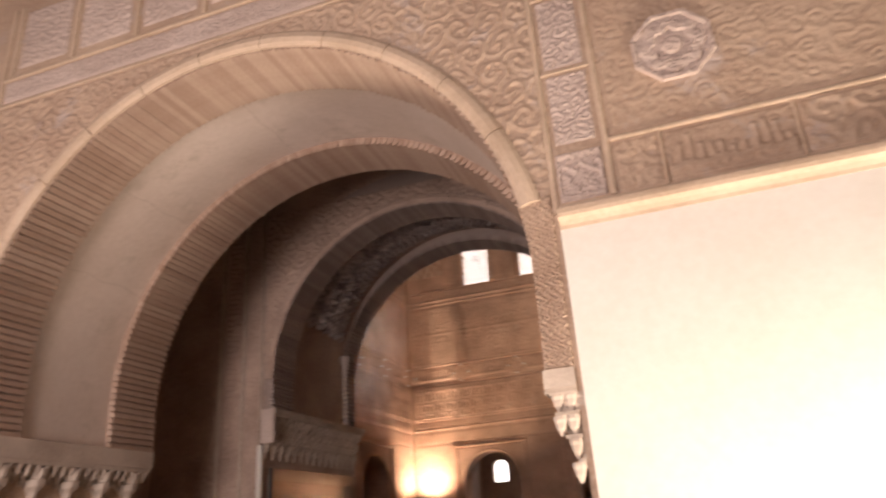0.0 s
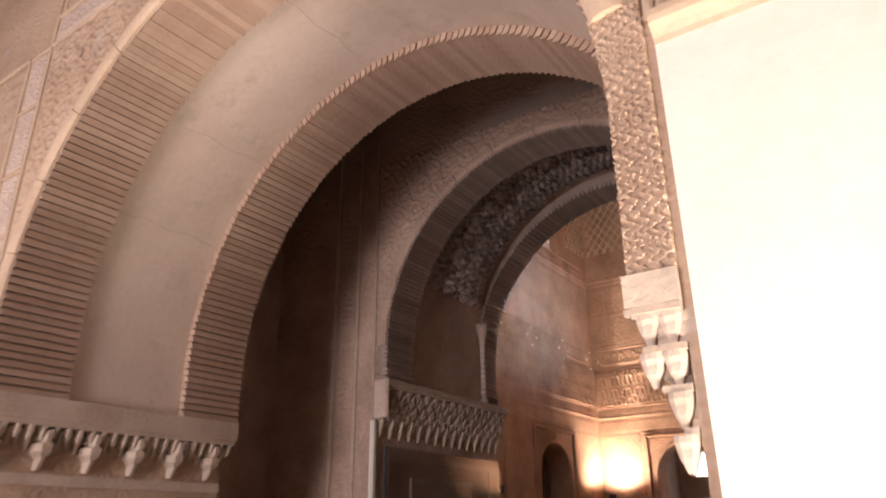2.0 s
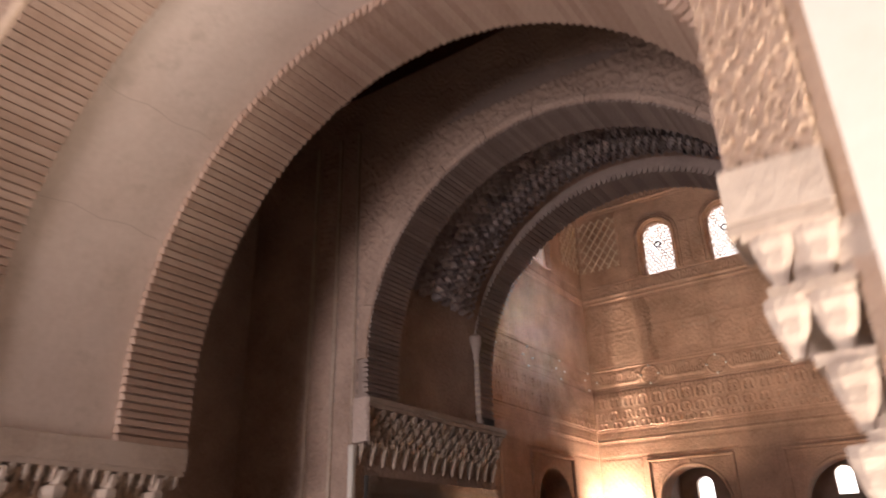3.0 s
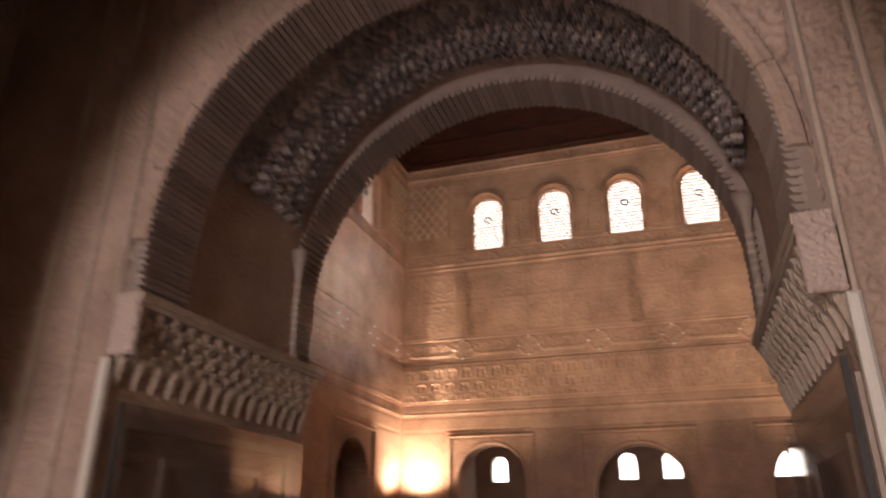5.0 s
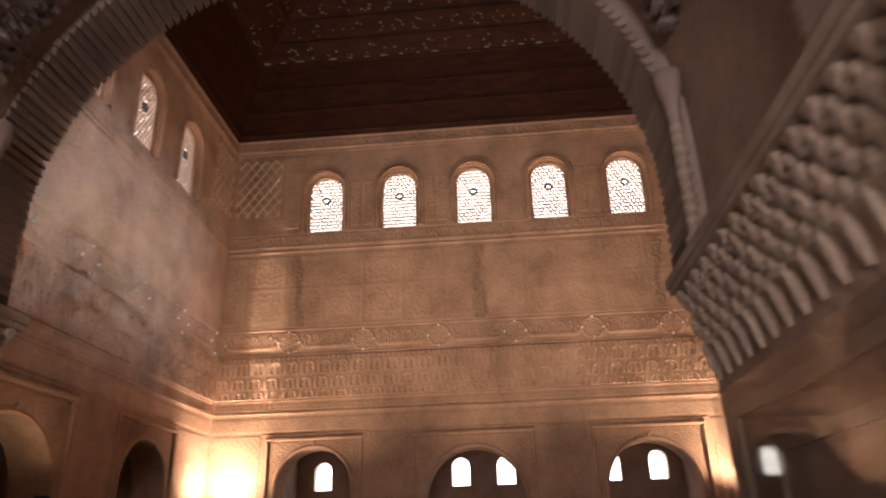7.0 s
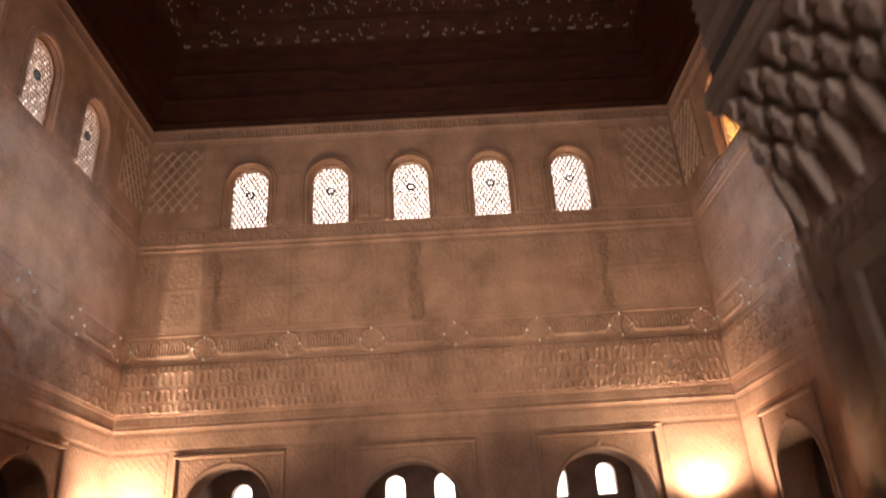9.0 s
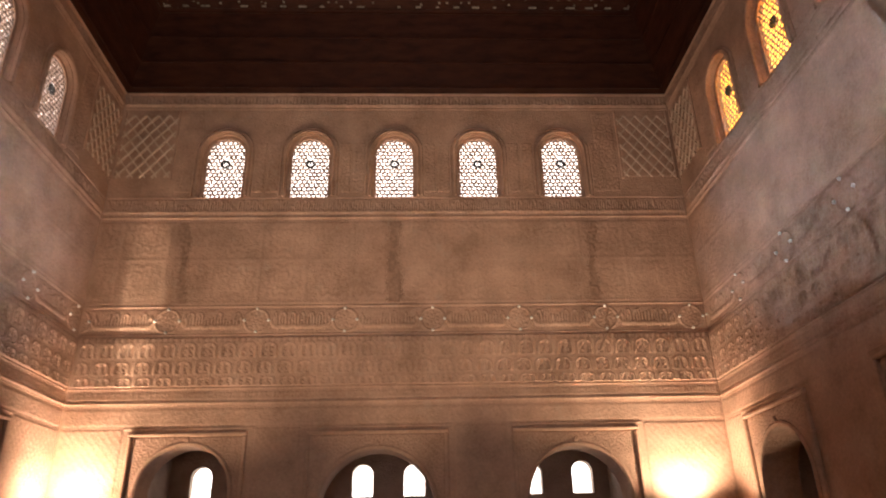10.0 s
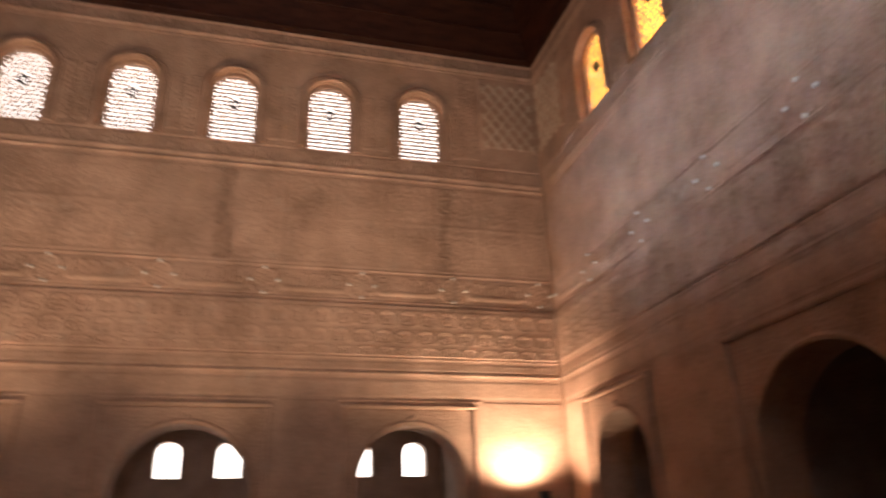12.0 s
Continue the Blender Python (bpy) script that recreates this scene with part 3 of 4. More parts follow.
relief("carved_spandrel", wall_1, A1X - 1.70, A1X + 1.735, 2.36, 4.38, 0.0075, 0.008, lambda U, W: arabesque(U, W, 0.15), STUCCO, keep=off_arch, label="arch spandrels carved with scrolling leaves")
relief("interlaced_strip", wall_1, A1X + 1.45, A1X + 1.722, 2.23, 3.32, 0.003, 0.012, lambda U, W: knots(U, W, 0.034), STUCCO, keep=by_jamb, label="strip of fine interlaced bands beside the arch")
# darker plug stands in for the shade inside a small hole
part("plaster_loss", Shape().lathe([(0.0, 0.0), (0.022, 0.002), (0.030, 0.014), (0.0, 0.02)], 9), STUCCO_GREY, wall_1).matrix_basis = pose(-3.375, -0.006, 4.165, 90)


def strip(parent, u0, u1, w0, w1, proud=0.013, mat=MOULDING):
    """A rounded flat moulding on a wall front."""
    s = Shape()
    e = min(u1 - u0, w1 - w0) * 0.3
    rows = []
    for v, k in ((0.003, 0.0), (-proud * 0.7, 0.0), (-proud, e)):
        rows.append([(u0 + k, v, w0 + k), (u1 - k, v, w0 + k), (u1 - k, v, w1 - k), (u0 + k, v, w1 - k), (u0 + k, v, w0 + k)])
    s.grid(rows)
    s.face(*rows[-1][:-1])
    return part("moulding", s, mat, parent)


XR, XL = A1X + 1.74, A1X - 1.72
for u0, u1, w0, w1 in ((XR - 0.012, XR + 0.014, 2.88, 5.2), (XR + 0.235, XR + 0.262, 2.92, 4.40), (XL - 0.03, XL, 2.88, 5.2), (XL - 0.28, XL - 0.255, 2.92, 4.40),
                       (XL, XR - 0.012, 4.39, 4.415), (XL, XR - 0.012, 4.60, 4.625), (XR + 0.262, 4.9, 3.165, 3.187), (-6.9, XL - 0.28, 3.165, 3.187),
                       (XR + 0.014, 4.9, 2.885, 2.912), (-6.9, XL - 0.03, 2.885, 2.912), (XR + 0.262, 4.9, 4.40, 4.43), (-6.9, XL - 0.28, 4.40, 4.43)):
    strip(wall_1, u0, u1, w0, w1)
# deep cornice over the white plaster
for u0, u1 in ((XR + 0.005, 4.95), (-6.95, XL - 0.005)):
    prof = [(0.003, 2.800), (-0.014, 2.800), (-0.018, 2.815), (-0.030, 2.832), (-0.046, 2.846), (-0.050, 2.862), (-0.050, 2.880), (0.003, 2.884)]
    s = Shape().grid([[(u, v, w) for v, w in prof] for u in (u0, u1)])
    s.face(*[(u0, v, w) for v, w in prof])
    s.face(*[(u1, v, w) for v, w in prof])
    part("cornice", s, MOULDING, wall_1)
    part("plaster_panel", Shape().box(u0, u1, -0.012, 0.003, FLOOR_Z, 2.800), WHITE_PLASTER, wall_1, "smooth white plaster lit by a floodlight")

for m, x0 in ((1, XR + 0.014), (-1, XL - 0.03)):
    a, b = sorted((x0, x0 + m * 0.221))
    relief("carved_square", wall_1, a + 0.01, b - 0.01, 2.925, 3.155, 0.006, 0.012, lambda U, W: np.maximum(knots(U, W, 0.075), step(np.maximum(np.abs(U - (a + b) / 2), np.abs(W - 3.04)) - 0.085, 0, 0.008)), STUCCO_PALE, label="small square panel of interlaced bands")
    for w0, w1 in ((3.20, 3.56), (3.60, 3.99), (4.03, 4.38)):
        relief("carved_strip", wall_1, a + 0.02, b - 0.02, w0, w1, 0.006, 0.0055, lambda U, W: arabesque(U, W, 0.075), STUCCO_PALE, label="pale panel of fine leaf carving")
        strip(wall_1, a, b, w1 + 0.010, w1 + 0.024, 0.012)
# lettered frieze to either side
for start, way in ((XR + 0.27, 1), (XL - 0.285, -1)):
    u = start
    for i, (width, kind) in enumerate(((0.20, 0), (0.52, 1), (0.48, 0), (0.62, 1), (0.48, 0), (0.62, 1), (0.48, 0))):
        a, b = sorted((u, u + way * width))
        if b < 4.9 and a > -6.9:
            fn = (lambda U, W, a=a: strokes(U - a, W, 2.93, 3.15, 0.042, 3.0 + i)) if kind else (lambda U, W: arabesque(U, W, 0.16))
            relief("carved_panel", wall_1, a + 0.012, b - 0.012, 2.925, 3.155, 0.007, 0.010 if kind else 0.006, fn, STUCCO, label="frieze panel with raised lettering" if kind else "frieze panel with worn leaf carving")
            strip(wall_1, b - 0.006, b + 0.006, 2.915, 3.163, 0.014)
        u += way * width
worn = lambda U, W: arabesque(U, W, 0.30) * step(np.sin(U * 3.1 + 1) + np.sin(W * 4.3 + U), -0.6, 1.2) * 0.7
relief("worn_field", wall_1, XR + 0.27, 3.0, 3.19, 4.395, 0.011, 0.0016, worn, STUCCO, label="field of worn leaf carving")
relief("worn_field", wall_1, -6.0, XL - 0.29, 3.19, 4.395, 0.02, 0.013, worn, STUCCO, label="field of worn leaf carving")
relief("carved_band", wall_1, XL + 0.01, XR - 0.02, 4.425, 4.595, 0.012, 0.007, lambda U, W: strokes(U, W, 4.42, 4.60, 0.05, 5.0) * 0.6, STUCCO_PALE, label="worn band over the arch")
for i in range(7):
    u = XL + 0.10 + i * 0.50
    relief("carved_panel", wall_1, u, u + 0.40, 4.68, 5.15, 0.010, 0.007, lambda U, W: arabesque(U, W, 0.12), STUCCO_PALE, label="pale panel of fine leaf carving")
    strip(wall_1, u - 0.06, u - 0.03, 4.63, 5.2, 0.014)
# eight-sided rosette
for x in (XR + 0.60, XR + 1.75):
    ros, rows = Shape(), []
    for r, v, lobes in ((0.0, -0.024, 0), (0.035, -0.022, 0), (0.048, -0.010, 0), (0.075, -0.010, 0.10), (0.085, -0.022, 0.10), (0.125, -0.020, 0.14), (0.135, -0.012, 0.05), (0.160, -0.014, 0), (0.166, -0.022, 0), (0.182, -0.022, 0), (0.186, 0.003, 0)):
        row = []
        for k in range(65):
            t = 2 * math.pi * k / 64
            edge = (math.cos(math.pi / 8) / math.cos((t + math.pi / 8) % (math.pi / 4) - math.pi / 8)) if r > 0.14 else 1 + lobes * math.cos(8 * t)
            row.append((x + r * edge * math.cos(t), v * (1 + 0.2 * lobes * math.cos(16 * t)), 3.56 + r * edge * math.sin(t)))
        rows.append(row)
    part("rosette", ros.grid(rows), STUCCO_PALE, wall_1, "pale eight-sided carved rosette")

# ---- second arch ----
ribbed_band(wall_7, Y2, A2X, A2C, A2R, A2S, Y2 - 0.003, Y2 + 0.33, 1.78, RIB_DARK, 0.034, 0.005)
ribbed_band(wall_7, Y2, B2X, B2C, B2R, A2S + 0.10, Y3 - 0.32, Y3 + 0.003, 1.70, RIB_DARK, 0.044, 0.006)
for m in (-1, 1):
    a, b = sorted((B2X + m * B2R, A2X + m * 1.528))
    part("band_foot", Shape().box(a, b, Y3 - Y2 - 0.315, Y3 - Y2, A2S + 0.002, A2S + 0.098), MUQARNAS_DARK, wall_7, "dark plain block under the ribbed band")
for i in range(12):
    a0, a1 = 15.0 * i, 15.0 * (i + 1) - 0.2
    part("arch_moulding", sweep(Shape(), arch_curve(A2X, A2C, A2R + 0.02, A2S + 1.0, 8, a0, a1), [(0, 0), (0, -0.02), (0.03, -0.034), (0.07, -0.028), (0.085, 0)]), STUCCO_GREY, wall_7)
# stalactites under the crown, in rows across the soffit
cells = []
for w, d in ((0.040, 0.062), (0.042, 0.048), (0.037, 0.070)):
    cells.append(loft([(0, w, w), (-0.40 * d, w * 0.95, w), (-0.46 * d, w * 0.66, w * 0.78), (-0.74 * d, w * 0.60, w * 0.70), (-0.79 * d, w * 0.34, w * 0.42), (-d, w * 0.26, w * 0.34)], w * 0.85).mesh("stalactite", MUQARNAS_GREY))
VC, VR = 3.30, 1.51
vault = part("stalactite_vault", sweep(Shape(), arch_curve(A2X, VC, VR, A2S, 60), [(0, 0.30), (0.02, 0.30), (0.02, Y3 - Y2 - 0.3), (0, Y3 - Y2 - 0.3)]), STUCCO_GREY, wall_7, "blue-grey stalactite vaulting under the arch")
small = Shape()
for row in range(14):
    y = 0.40 + 0.074 * row
    count = 56
    rise = math.sin(math.pi * (row + 0.5) / 14)
    for i in range(count):
        a = 16 + 148 * (i + (0.5 if row % 2 else 0.0)) / count
        r = VR + 0.005 - 0.075 * rise - 0.012 * (row % 2) - random.uniform(0, 0.012)
        t = radians(a)
        m = pose(A2X + (r + 0.03) * math.cos(t), y, VC + (r + 0.03) * math.sin(t), 0, 90 - a, 0) @ pose(0, 0, 0, 0, 0, 180 if row % 3 == 1 else 0)
        cell = random.choice(cells)
        if 4 <= row <= 8:
            ob = new("stalactite", cell)
            ob.parent = vault
            ob.matrix_basis = m
        else:
            n = len(small.v)
            small.v += [tuple(m @ v.co) for v in cell.vertices]
            small.f += [tuple(n + k for k in p.vertices) for p in cell.polygons]
part("small_stalactites", small, MUQARNAS_GREY, vault, kind="stuff")
for side, jamb in ((-1, A2X - 1.53), (1, A2X + 1.53)):
    rows = []
    for k in range(4):
        d1, d0 = 0.140 - 0.026 * k, 0.125 - 0.030 * (k + 1)
        rows.append((15, 2.765 - 0.068 * k, 2.655 - 0.070 * k, 0.046 - 0.002 * k, d1, max(d0, 0.012), 0.5 if k % 2 else 0.0, 1))
    rows.append((15, 2.52, 2.37, 0.020, 0.055, 0.012, 0.0))
    impost(wall_7, "impost", side, jamb, 0.14, -0.004, Y3 - Y2 + 0.004, A2S, 0.04, rows, MUQARNAS, "impost of hanging stalactite tiers on slender ribs")
    # small engaged column by the inner band, on the impost
    x = A2X + side * 1.43
    col = part("colonnette", Shape().lathe([(0.036, 0.0), (0.040, 0.03), (0.024, 0.05), (0.023, 0.55), (0.032, 0.57), (0.027, 0.60), (0.055, 0.70), (0.06, 0.76), (0.0, 0.77)], 12), RIB_DARK, wall_7, "slender plaster column with a knotted shaft", smooth=True)
    col.matrix_basis = pose(x, Y3 - Y2 - 0.38, A2S)
    for k in range(9):
        knot = part("knot", Shape().lathe([(0.024, 0.0), (0.031, 0.012), (0.024, 0.024)], 10), MUQARNAS, col)
        knot.matrix_basis = pose(0, 0, 0.09 + 0.05 * k)
    # jamb: framed niche behind a glass screen
    frame_strips = ((0.12, 1.68, 2.20, 2.25), (0.12, 0.17, 0.4, 2.20), (1.63, 1.68, 0.4, 2.20), (0.45, 1.35, 2.05, 2.09), (0.45, 0.49, 0.6, 2.05), (1.31, 1.35, 0.6, 2.05))
    for y0, y1, z0, z1 in frame_strips:
        p, q = sorted((jamb, jamb - side * 0.018))
        part("niche_frame", Shape().box(p, q, y0, y1, z0, z1), MUQARNAS, wall_7)
    screen = part("glass_screen", Shape().box(jamb - side * 0.05 - 0.004, jamb - side * 0.05 + 0.004, 0.09, Y3 - Y2 - 0.06, FLOOR_Z + 0.02, 2.30), CLEAR)
    screen.matrix_world = pose(0, Y2, 0)
    tagged(screen, "tall clear glass screen before the arch jamb", "glass screen")
    part("rail", Shape().box(jamb - side * 0.05 - 0.012, jamb - side * 0.05 + 0.012, 0.075, 0.09, FLOOR_Z + 0.02, 2.30), DARK_METAL, screen, "thin dark metal edge")


def off_arch_2(U, W):
    return np.hypot(U - A2X, np.maximum(W - A2C, 0)) > A2R + 0.10


grey_vine = lambda U, W: arabesque(U, W, 0.17)
relief("carved_spandrel", wall_7, A2X - 1.52, A2X + 1.52, 2.82, 4.70, 0.011, 0.016, grey_vine, STUCCO_GREY, keep=off_arch_2, label="grey spandrels carved with scrolling leaves")
for m in (-1, 1):
    x = A2X + m * 1.53
    for off, wide in ((0.0, 0.022), (0.19, 0.03), (0.44, 0.03)):
        a, b = sorted((x + m * off, x + m * (off + wide)))
        strip(wall_7, a, b, 0.4, 4.95, 0.022, MUQARNAS)
    strip(wall_7, x - 0.022, x + 0.022, 0.12, 2.49, 0.036, WHITE_PLASTER)
    a, b = sorted((x + m * 0.225, x + m * 0.435))
    # upright lettered strip: the lettering runs up the wall
    relief("lettered_strip", wall_7, a, b, 0.5, 4.9, 0.011, 0.020, lambda U, W, a=a: strokes(W, U, a, a + 0.21, 0.052, 8.0), STUCCO_GREY, label="upright strip of raised lettering")
    a, b = sorted((x + m * 0.025, x + m * 0.185))
    relief("leaf_strip", wall_7, a, b, 0.5, 4.9, 0.011, 0.012, lambda U, W: arabesque(U, W, 0.085), STUCCO_GREY, label="upright strip of leaf carving")
    a, b = sorted((x - m * 0.135, x - m * 0.004))
    relief("carved_square", wall_7, a, b, 2.50, 2.80, 0.005, 0.007, lambda U, W: knots(U, W, 0.045), STUCCO_PALE, v0=-0.02, label="small pale panel beside the impost")
    a, b = sorted((x + m * 0.475, x + m * 1.1))
    relief("leaf_field", wall_7, a, b, 0.5, 4.9, 0.016, 0.014, grey_vine, STUCCO_GREY, label="dim field of leaf carving")

# ---- carved decoration of the hall ----
def cartouches(U, W):
    """Round medallions between lettered fields."""
    x = (U + 0.17) / 1.58
    du = (x - np.floor(x) - 0.5) * 1.58
    r = np.hypot(du, W - 5.785)
    ring = np.maximum(0.55 - 0.55 * step(np.abs(r - 0.215), 0.012, 0.026), 0.30 * step(np.cos(8 * np.arctan2(W - 5.785, du)) * np.cos(r * 40), 0.1, 0.6) * (r < 0.2))
    field = strokes(U, W, 5.60, 5.97, 0.055, 4.0) * (np.abs(du) > 0.32)
    lobe = (1 - step(np.abs(np.abs(np.abs(du) - 0.30) + np.abs(W - 5.785) * 0.5 - 0.05), 0.012, 0.03)) * 0.6
    return np.maximum(np.maximum(ring, field * 0.8), lobe)


def arcades(U, W):
    h = np.zeros_like(U)
    for k, (a, b) in enumerate(((4.60, 4.77), (4.80, 5.05), (5.09, 5.39))):
        inside = (W >= a) & (W < b)
        h = np.where(inside, arcade(U + 0.06 * (k % 2), W, a, b, 0.35), h)
    return np.where(W >= 5.39, 0.5 + 0.12 * np.cos(U * 60), np.where(h == 0, 0.6, h))


def worn_stars(U, W):
    return stars(U, W - 0.1, 0.86) * (0.45 + 0.55 * step(np.sin(U * 2.1) + np.sin(W * 3.3 + U * 0.7), -0.9, 0.6))


def net(U, W):
    x, y = U / 0.13, W / 0.15
    return np.clip(0.5 + 0.5 * np.cos(2 * math.pi * x) * np.cos(2 * math.pi * y) + 0.3 * np.cos(4 * math.pi * (x + y)), 0, 1)


STUD_MESH = Shape().lathe([(0.0, 0.022), (0.018, 0.017), (0.027, 0.004), (0.028, -0.012)], 8).mesh("stud", STUD, True)


def ledge(wall, u0, u1, w0, w1, proud):
    """A moulding along a wall: fillet, hollow and nosing."""
    h = w1 - w0
    prof = [(0.004, w0), (-proud * 0.3, w0), (-proud * 0.35, w0 + h * 0.25), (-proud * 0.6, w0 + h * 0.5), (-proud, w0 + h * 0.65), (-proud, w1 - h * 0.08), (-proud * 0.9, w1), (0.004, w1)]
    s = Shape().grid([[(u, v, w) for v, w in prof] for u in (u0, u1)])
    s.face(*[(u0, v, w) for v, w in prof])
    s.face(*[(u1, v, w) for v, w in prof])
    return part("moulding", s, HALL_STUCCO, wall)


def lattice_panel(wall, u0, u1, w0, w1):
    """A sunk panel crossed by slanting ribs."""
    relief("leaf_panel", wall, u0, u1, w0, w1, 0.02, 0.006, lambda U, W: arabesque(U, W, 0.12), HALL_STUCCO)
    run, climb, half = 0.235, 0.31, 0.017
    slope = climb / run
    n = math.hypot(1, slope)
    s = Shape()
    for way in (1, -1):
        for k in range(-8, 16):
            lo, hi = u0 + k * run, u0 + k * run + (w1 - w0) / slope
            a, b = max(u0, lo), min(u1, hi)
            if b - a < 0.02:
                continue
            za, zb = w0 + (a - lo) * slope, w0 + (b - lo) * slope
            if way < 0:
                a, b = u0 + u1 - a, u0 + u1 - b
            pu, pz = half * slope / n * way, half / n
            front, back = -0.030 - 0.003 * way, 0.0
            p, q = (a, za), (b, zb)
            ends = [[(c[0] - pu, back, c[1] + pz), (c[0] - pu * 0.9, front, c[1] + pz * 0.9), (c[0] + pu * 0.9, front, c[1] - pz * 0.9), (c[0] + pu, back, c[1] - pz)] for c in (p, q)]
            s.grid(ends)
    part("lattice_ribs", s, HALL_PALE, wall, "crossing ribs of a blind lattice")


def decorate(wall, half, shift, alcoves):
    L = half - 0.02
    relief("lettered_frieze", wall, -L, L, 10.40, 10.70, 0.022, 0.030, lambda U, W: strokes(U, W, 10.40, 10.70, 0.07, 1.0), HALL_STUCCO, label="top frieze of raised lettering")
    ledge(wall, -L, L, 10.34, 10.38, 0.014)
    ledge(wall, -L, L, 10.70, 10.75, 0.03)
    for m in (-1, 1):
        a, b = sorted((m * 4.50, m * 5.55))
        lattice_panel(wall, a, b, 8.74, 10.20)
        strip(wall, a - 0.04, a, 8.70, 10.30, 0.03, HALL_STUCCO)
        strip(wall, b, b + 0.04, 8.70, 10.30, 0.03, HALL_STUCCO)
        a, b = sorted((m * 3.98, m * 4.40))
        relief("leaf_panel", wall, a, b, 8.42, 10.28, 0.02, 0.012, lambda U, W: arabesque(U, W, 0.2), HALL_STUCCO)
    relief("lettered_band", wall, -L, L, 7.90, 8.26, 0.0145, 0.020, lambda U, W: strokes(U, W, 7.90, 8.26, 0.045, 2.0), HALL_STUCCO, label="band of raised lettering under the windows")
    ledge(wall, -L, L, 7.82, 7.87, 0.022)
    ledge(wall, -L, L, 8.27, 8.30, 0.012)
    relief("star_field", wall, -L, L, 6.09, 7.78, 0.026, 0.006, worn_stars, HALL_STUCCO, label="worn field of interlaced stars")
    ledge(wall, -L, L, 6.03, 6.07, 0.016)
    relief("medallion_band", wall, -L, L, 5.56, 6.01, 0.0125, 0.022, cartouches, HALL_STUCCO, label="band of round medallions and lettering")
    ledge(wall, -L, L, 5.50, 5.54, 0.016)
    relief("blind_arcade", wall, -L, L, 4.60, 5.48, 0.0135, 0.052, arcades, HALL_STUCCO, label="rows of small blind arches")
    ledge(wall, -L, L, 4.54, 4.58, 0.016)
    relief("lettered_band", wall, -L, L, 4.36, 4.52, 0.02, 0.010, lambda U, W: strokes(U, W, 4.36, 4.52, 0.05, 6.0), HALL_STUCCO)
    ledge(wall, -L, L, 4.26, 4.34, 0.028)
    relief("net_band", wall, -L, L, 3.93, 4.24, 0.026, 0.006, net, HALL_STUCCO)
    # medallion studs
    for k in range(-4, 5):
        u = (k + 0.5) * 1.58 - 0.17
        for du, dw in ((0.215, 0), (-0.215, 0), (0, 0.215), (0, -0.215)):
            if abs(u + du) < half - 0.05:
                ob = new("stud", STUD_MESH)
                ob.parent = wall
                ob.matrix_basis = pose(u + du, -0.042, 5.785 + dw, 90)
    # window surrounds
    for u in WIN_U:
        c = u + shift
        for r0, wide, proud in ((WIN_HW + 0.075, 0.06, 0.07), (WIN_HW + 0.165, 0.04, 0.04)):
            part("window_surround", sweep(Shape(), arch_curve(c, WIN_SPRING, r0, WIN_SILL - 0.02, 24), [(0, 0.003), (0, -proud * 0.8), (wide * 0.4, -proud), (wide, -proud * 0.6), (wide, 0.003)]), HALL_STUCCO, wall)
        for m in (-1, 1):
            a, b = sorted((c + m * (WIN_HW + 0.20), c + m * 0.825))
            relief("leaf_panel", wall, a, b, 8.40, 9.55, 0.02, 0.012, lambda U, W: arabesque(U, W, 0.17), HALL_STUCCO)
    # alcove frames: a raised square frame, a moulded arch and carved spandrels
    edges = [-L]
    for uc, hw, sill, spring in sorted(alcoves):
        fw, top = hw + 0.17, max(3.76, spring + hw + 0.14)
        for a, b, c, d in ((uc - fw - 0.07, uc - fw, 1.0, top), (uc + fw, uc + fw + 0.07, 1.0, top), (uc - fw - 0.07, uc + fw + 0.07, top, top + 0.07)):
            strip(wall, a, b, c, d, 0.06, HALL_STUCCO)
        ledge(wall, uc - fw - 0.16, uc + fw + 0.16, top + 0.10, top + 0.145, 0.018)
        part("arch_moulding", sweep(Shape(), arch_curve(uc, spring, hw + 0.005, spring - 1.2, 28), [(0, 0.003), (0, -0.025), (0.035, -0.04), (0.07, -0.02), (0.07, 0.003)]), HALL_STUCCO, wall)
        part("keystone", loft([(0.0, 0.05, 0.03), (0.05, 0.035, 0.05), (0.10, 0.012, 0.045)], 0.003), HALL_STUCCO, wall).matrix_basis = pose(uc, 0, spring + hw + 0.05)
        relief("carved_spandrel", wall, uc - fw, uc + fw, spring - 0.6, top, 0.014, 0.012, lambda U, W: arabesque(U, W, 0.12), HALL_STUCCO, keep=lambda U, W: np.hypot(U - uc, np.maximum(W - spring, 0)) > hw + 0.08)
        edges += [uc - fw - 0.17, uc + fw + 0.17]
    edges.append(L)
    for a, b in zip(edges[::2], edges[1::2]):
        if b - a > 0.1:
            relief("net_panel", wall, a, b, 1.2, 3.90, 0.022, 0.010, net, HALL_STUCCO, label="pier panel of close carved net")


decorate(wall_back, HALF, -0.10, BACK_ALCOVES)
decorate(wall_left, HALF - 0.04, -0.07, LEFT_ALCOVES)
decorate(wall_right, HALF - 0.04, 0.07, RIGHT_ALCOVES)

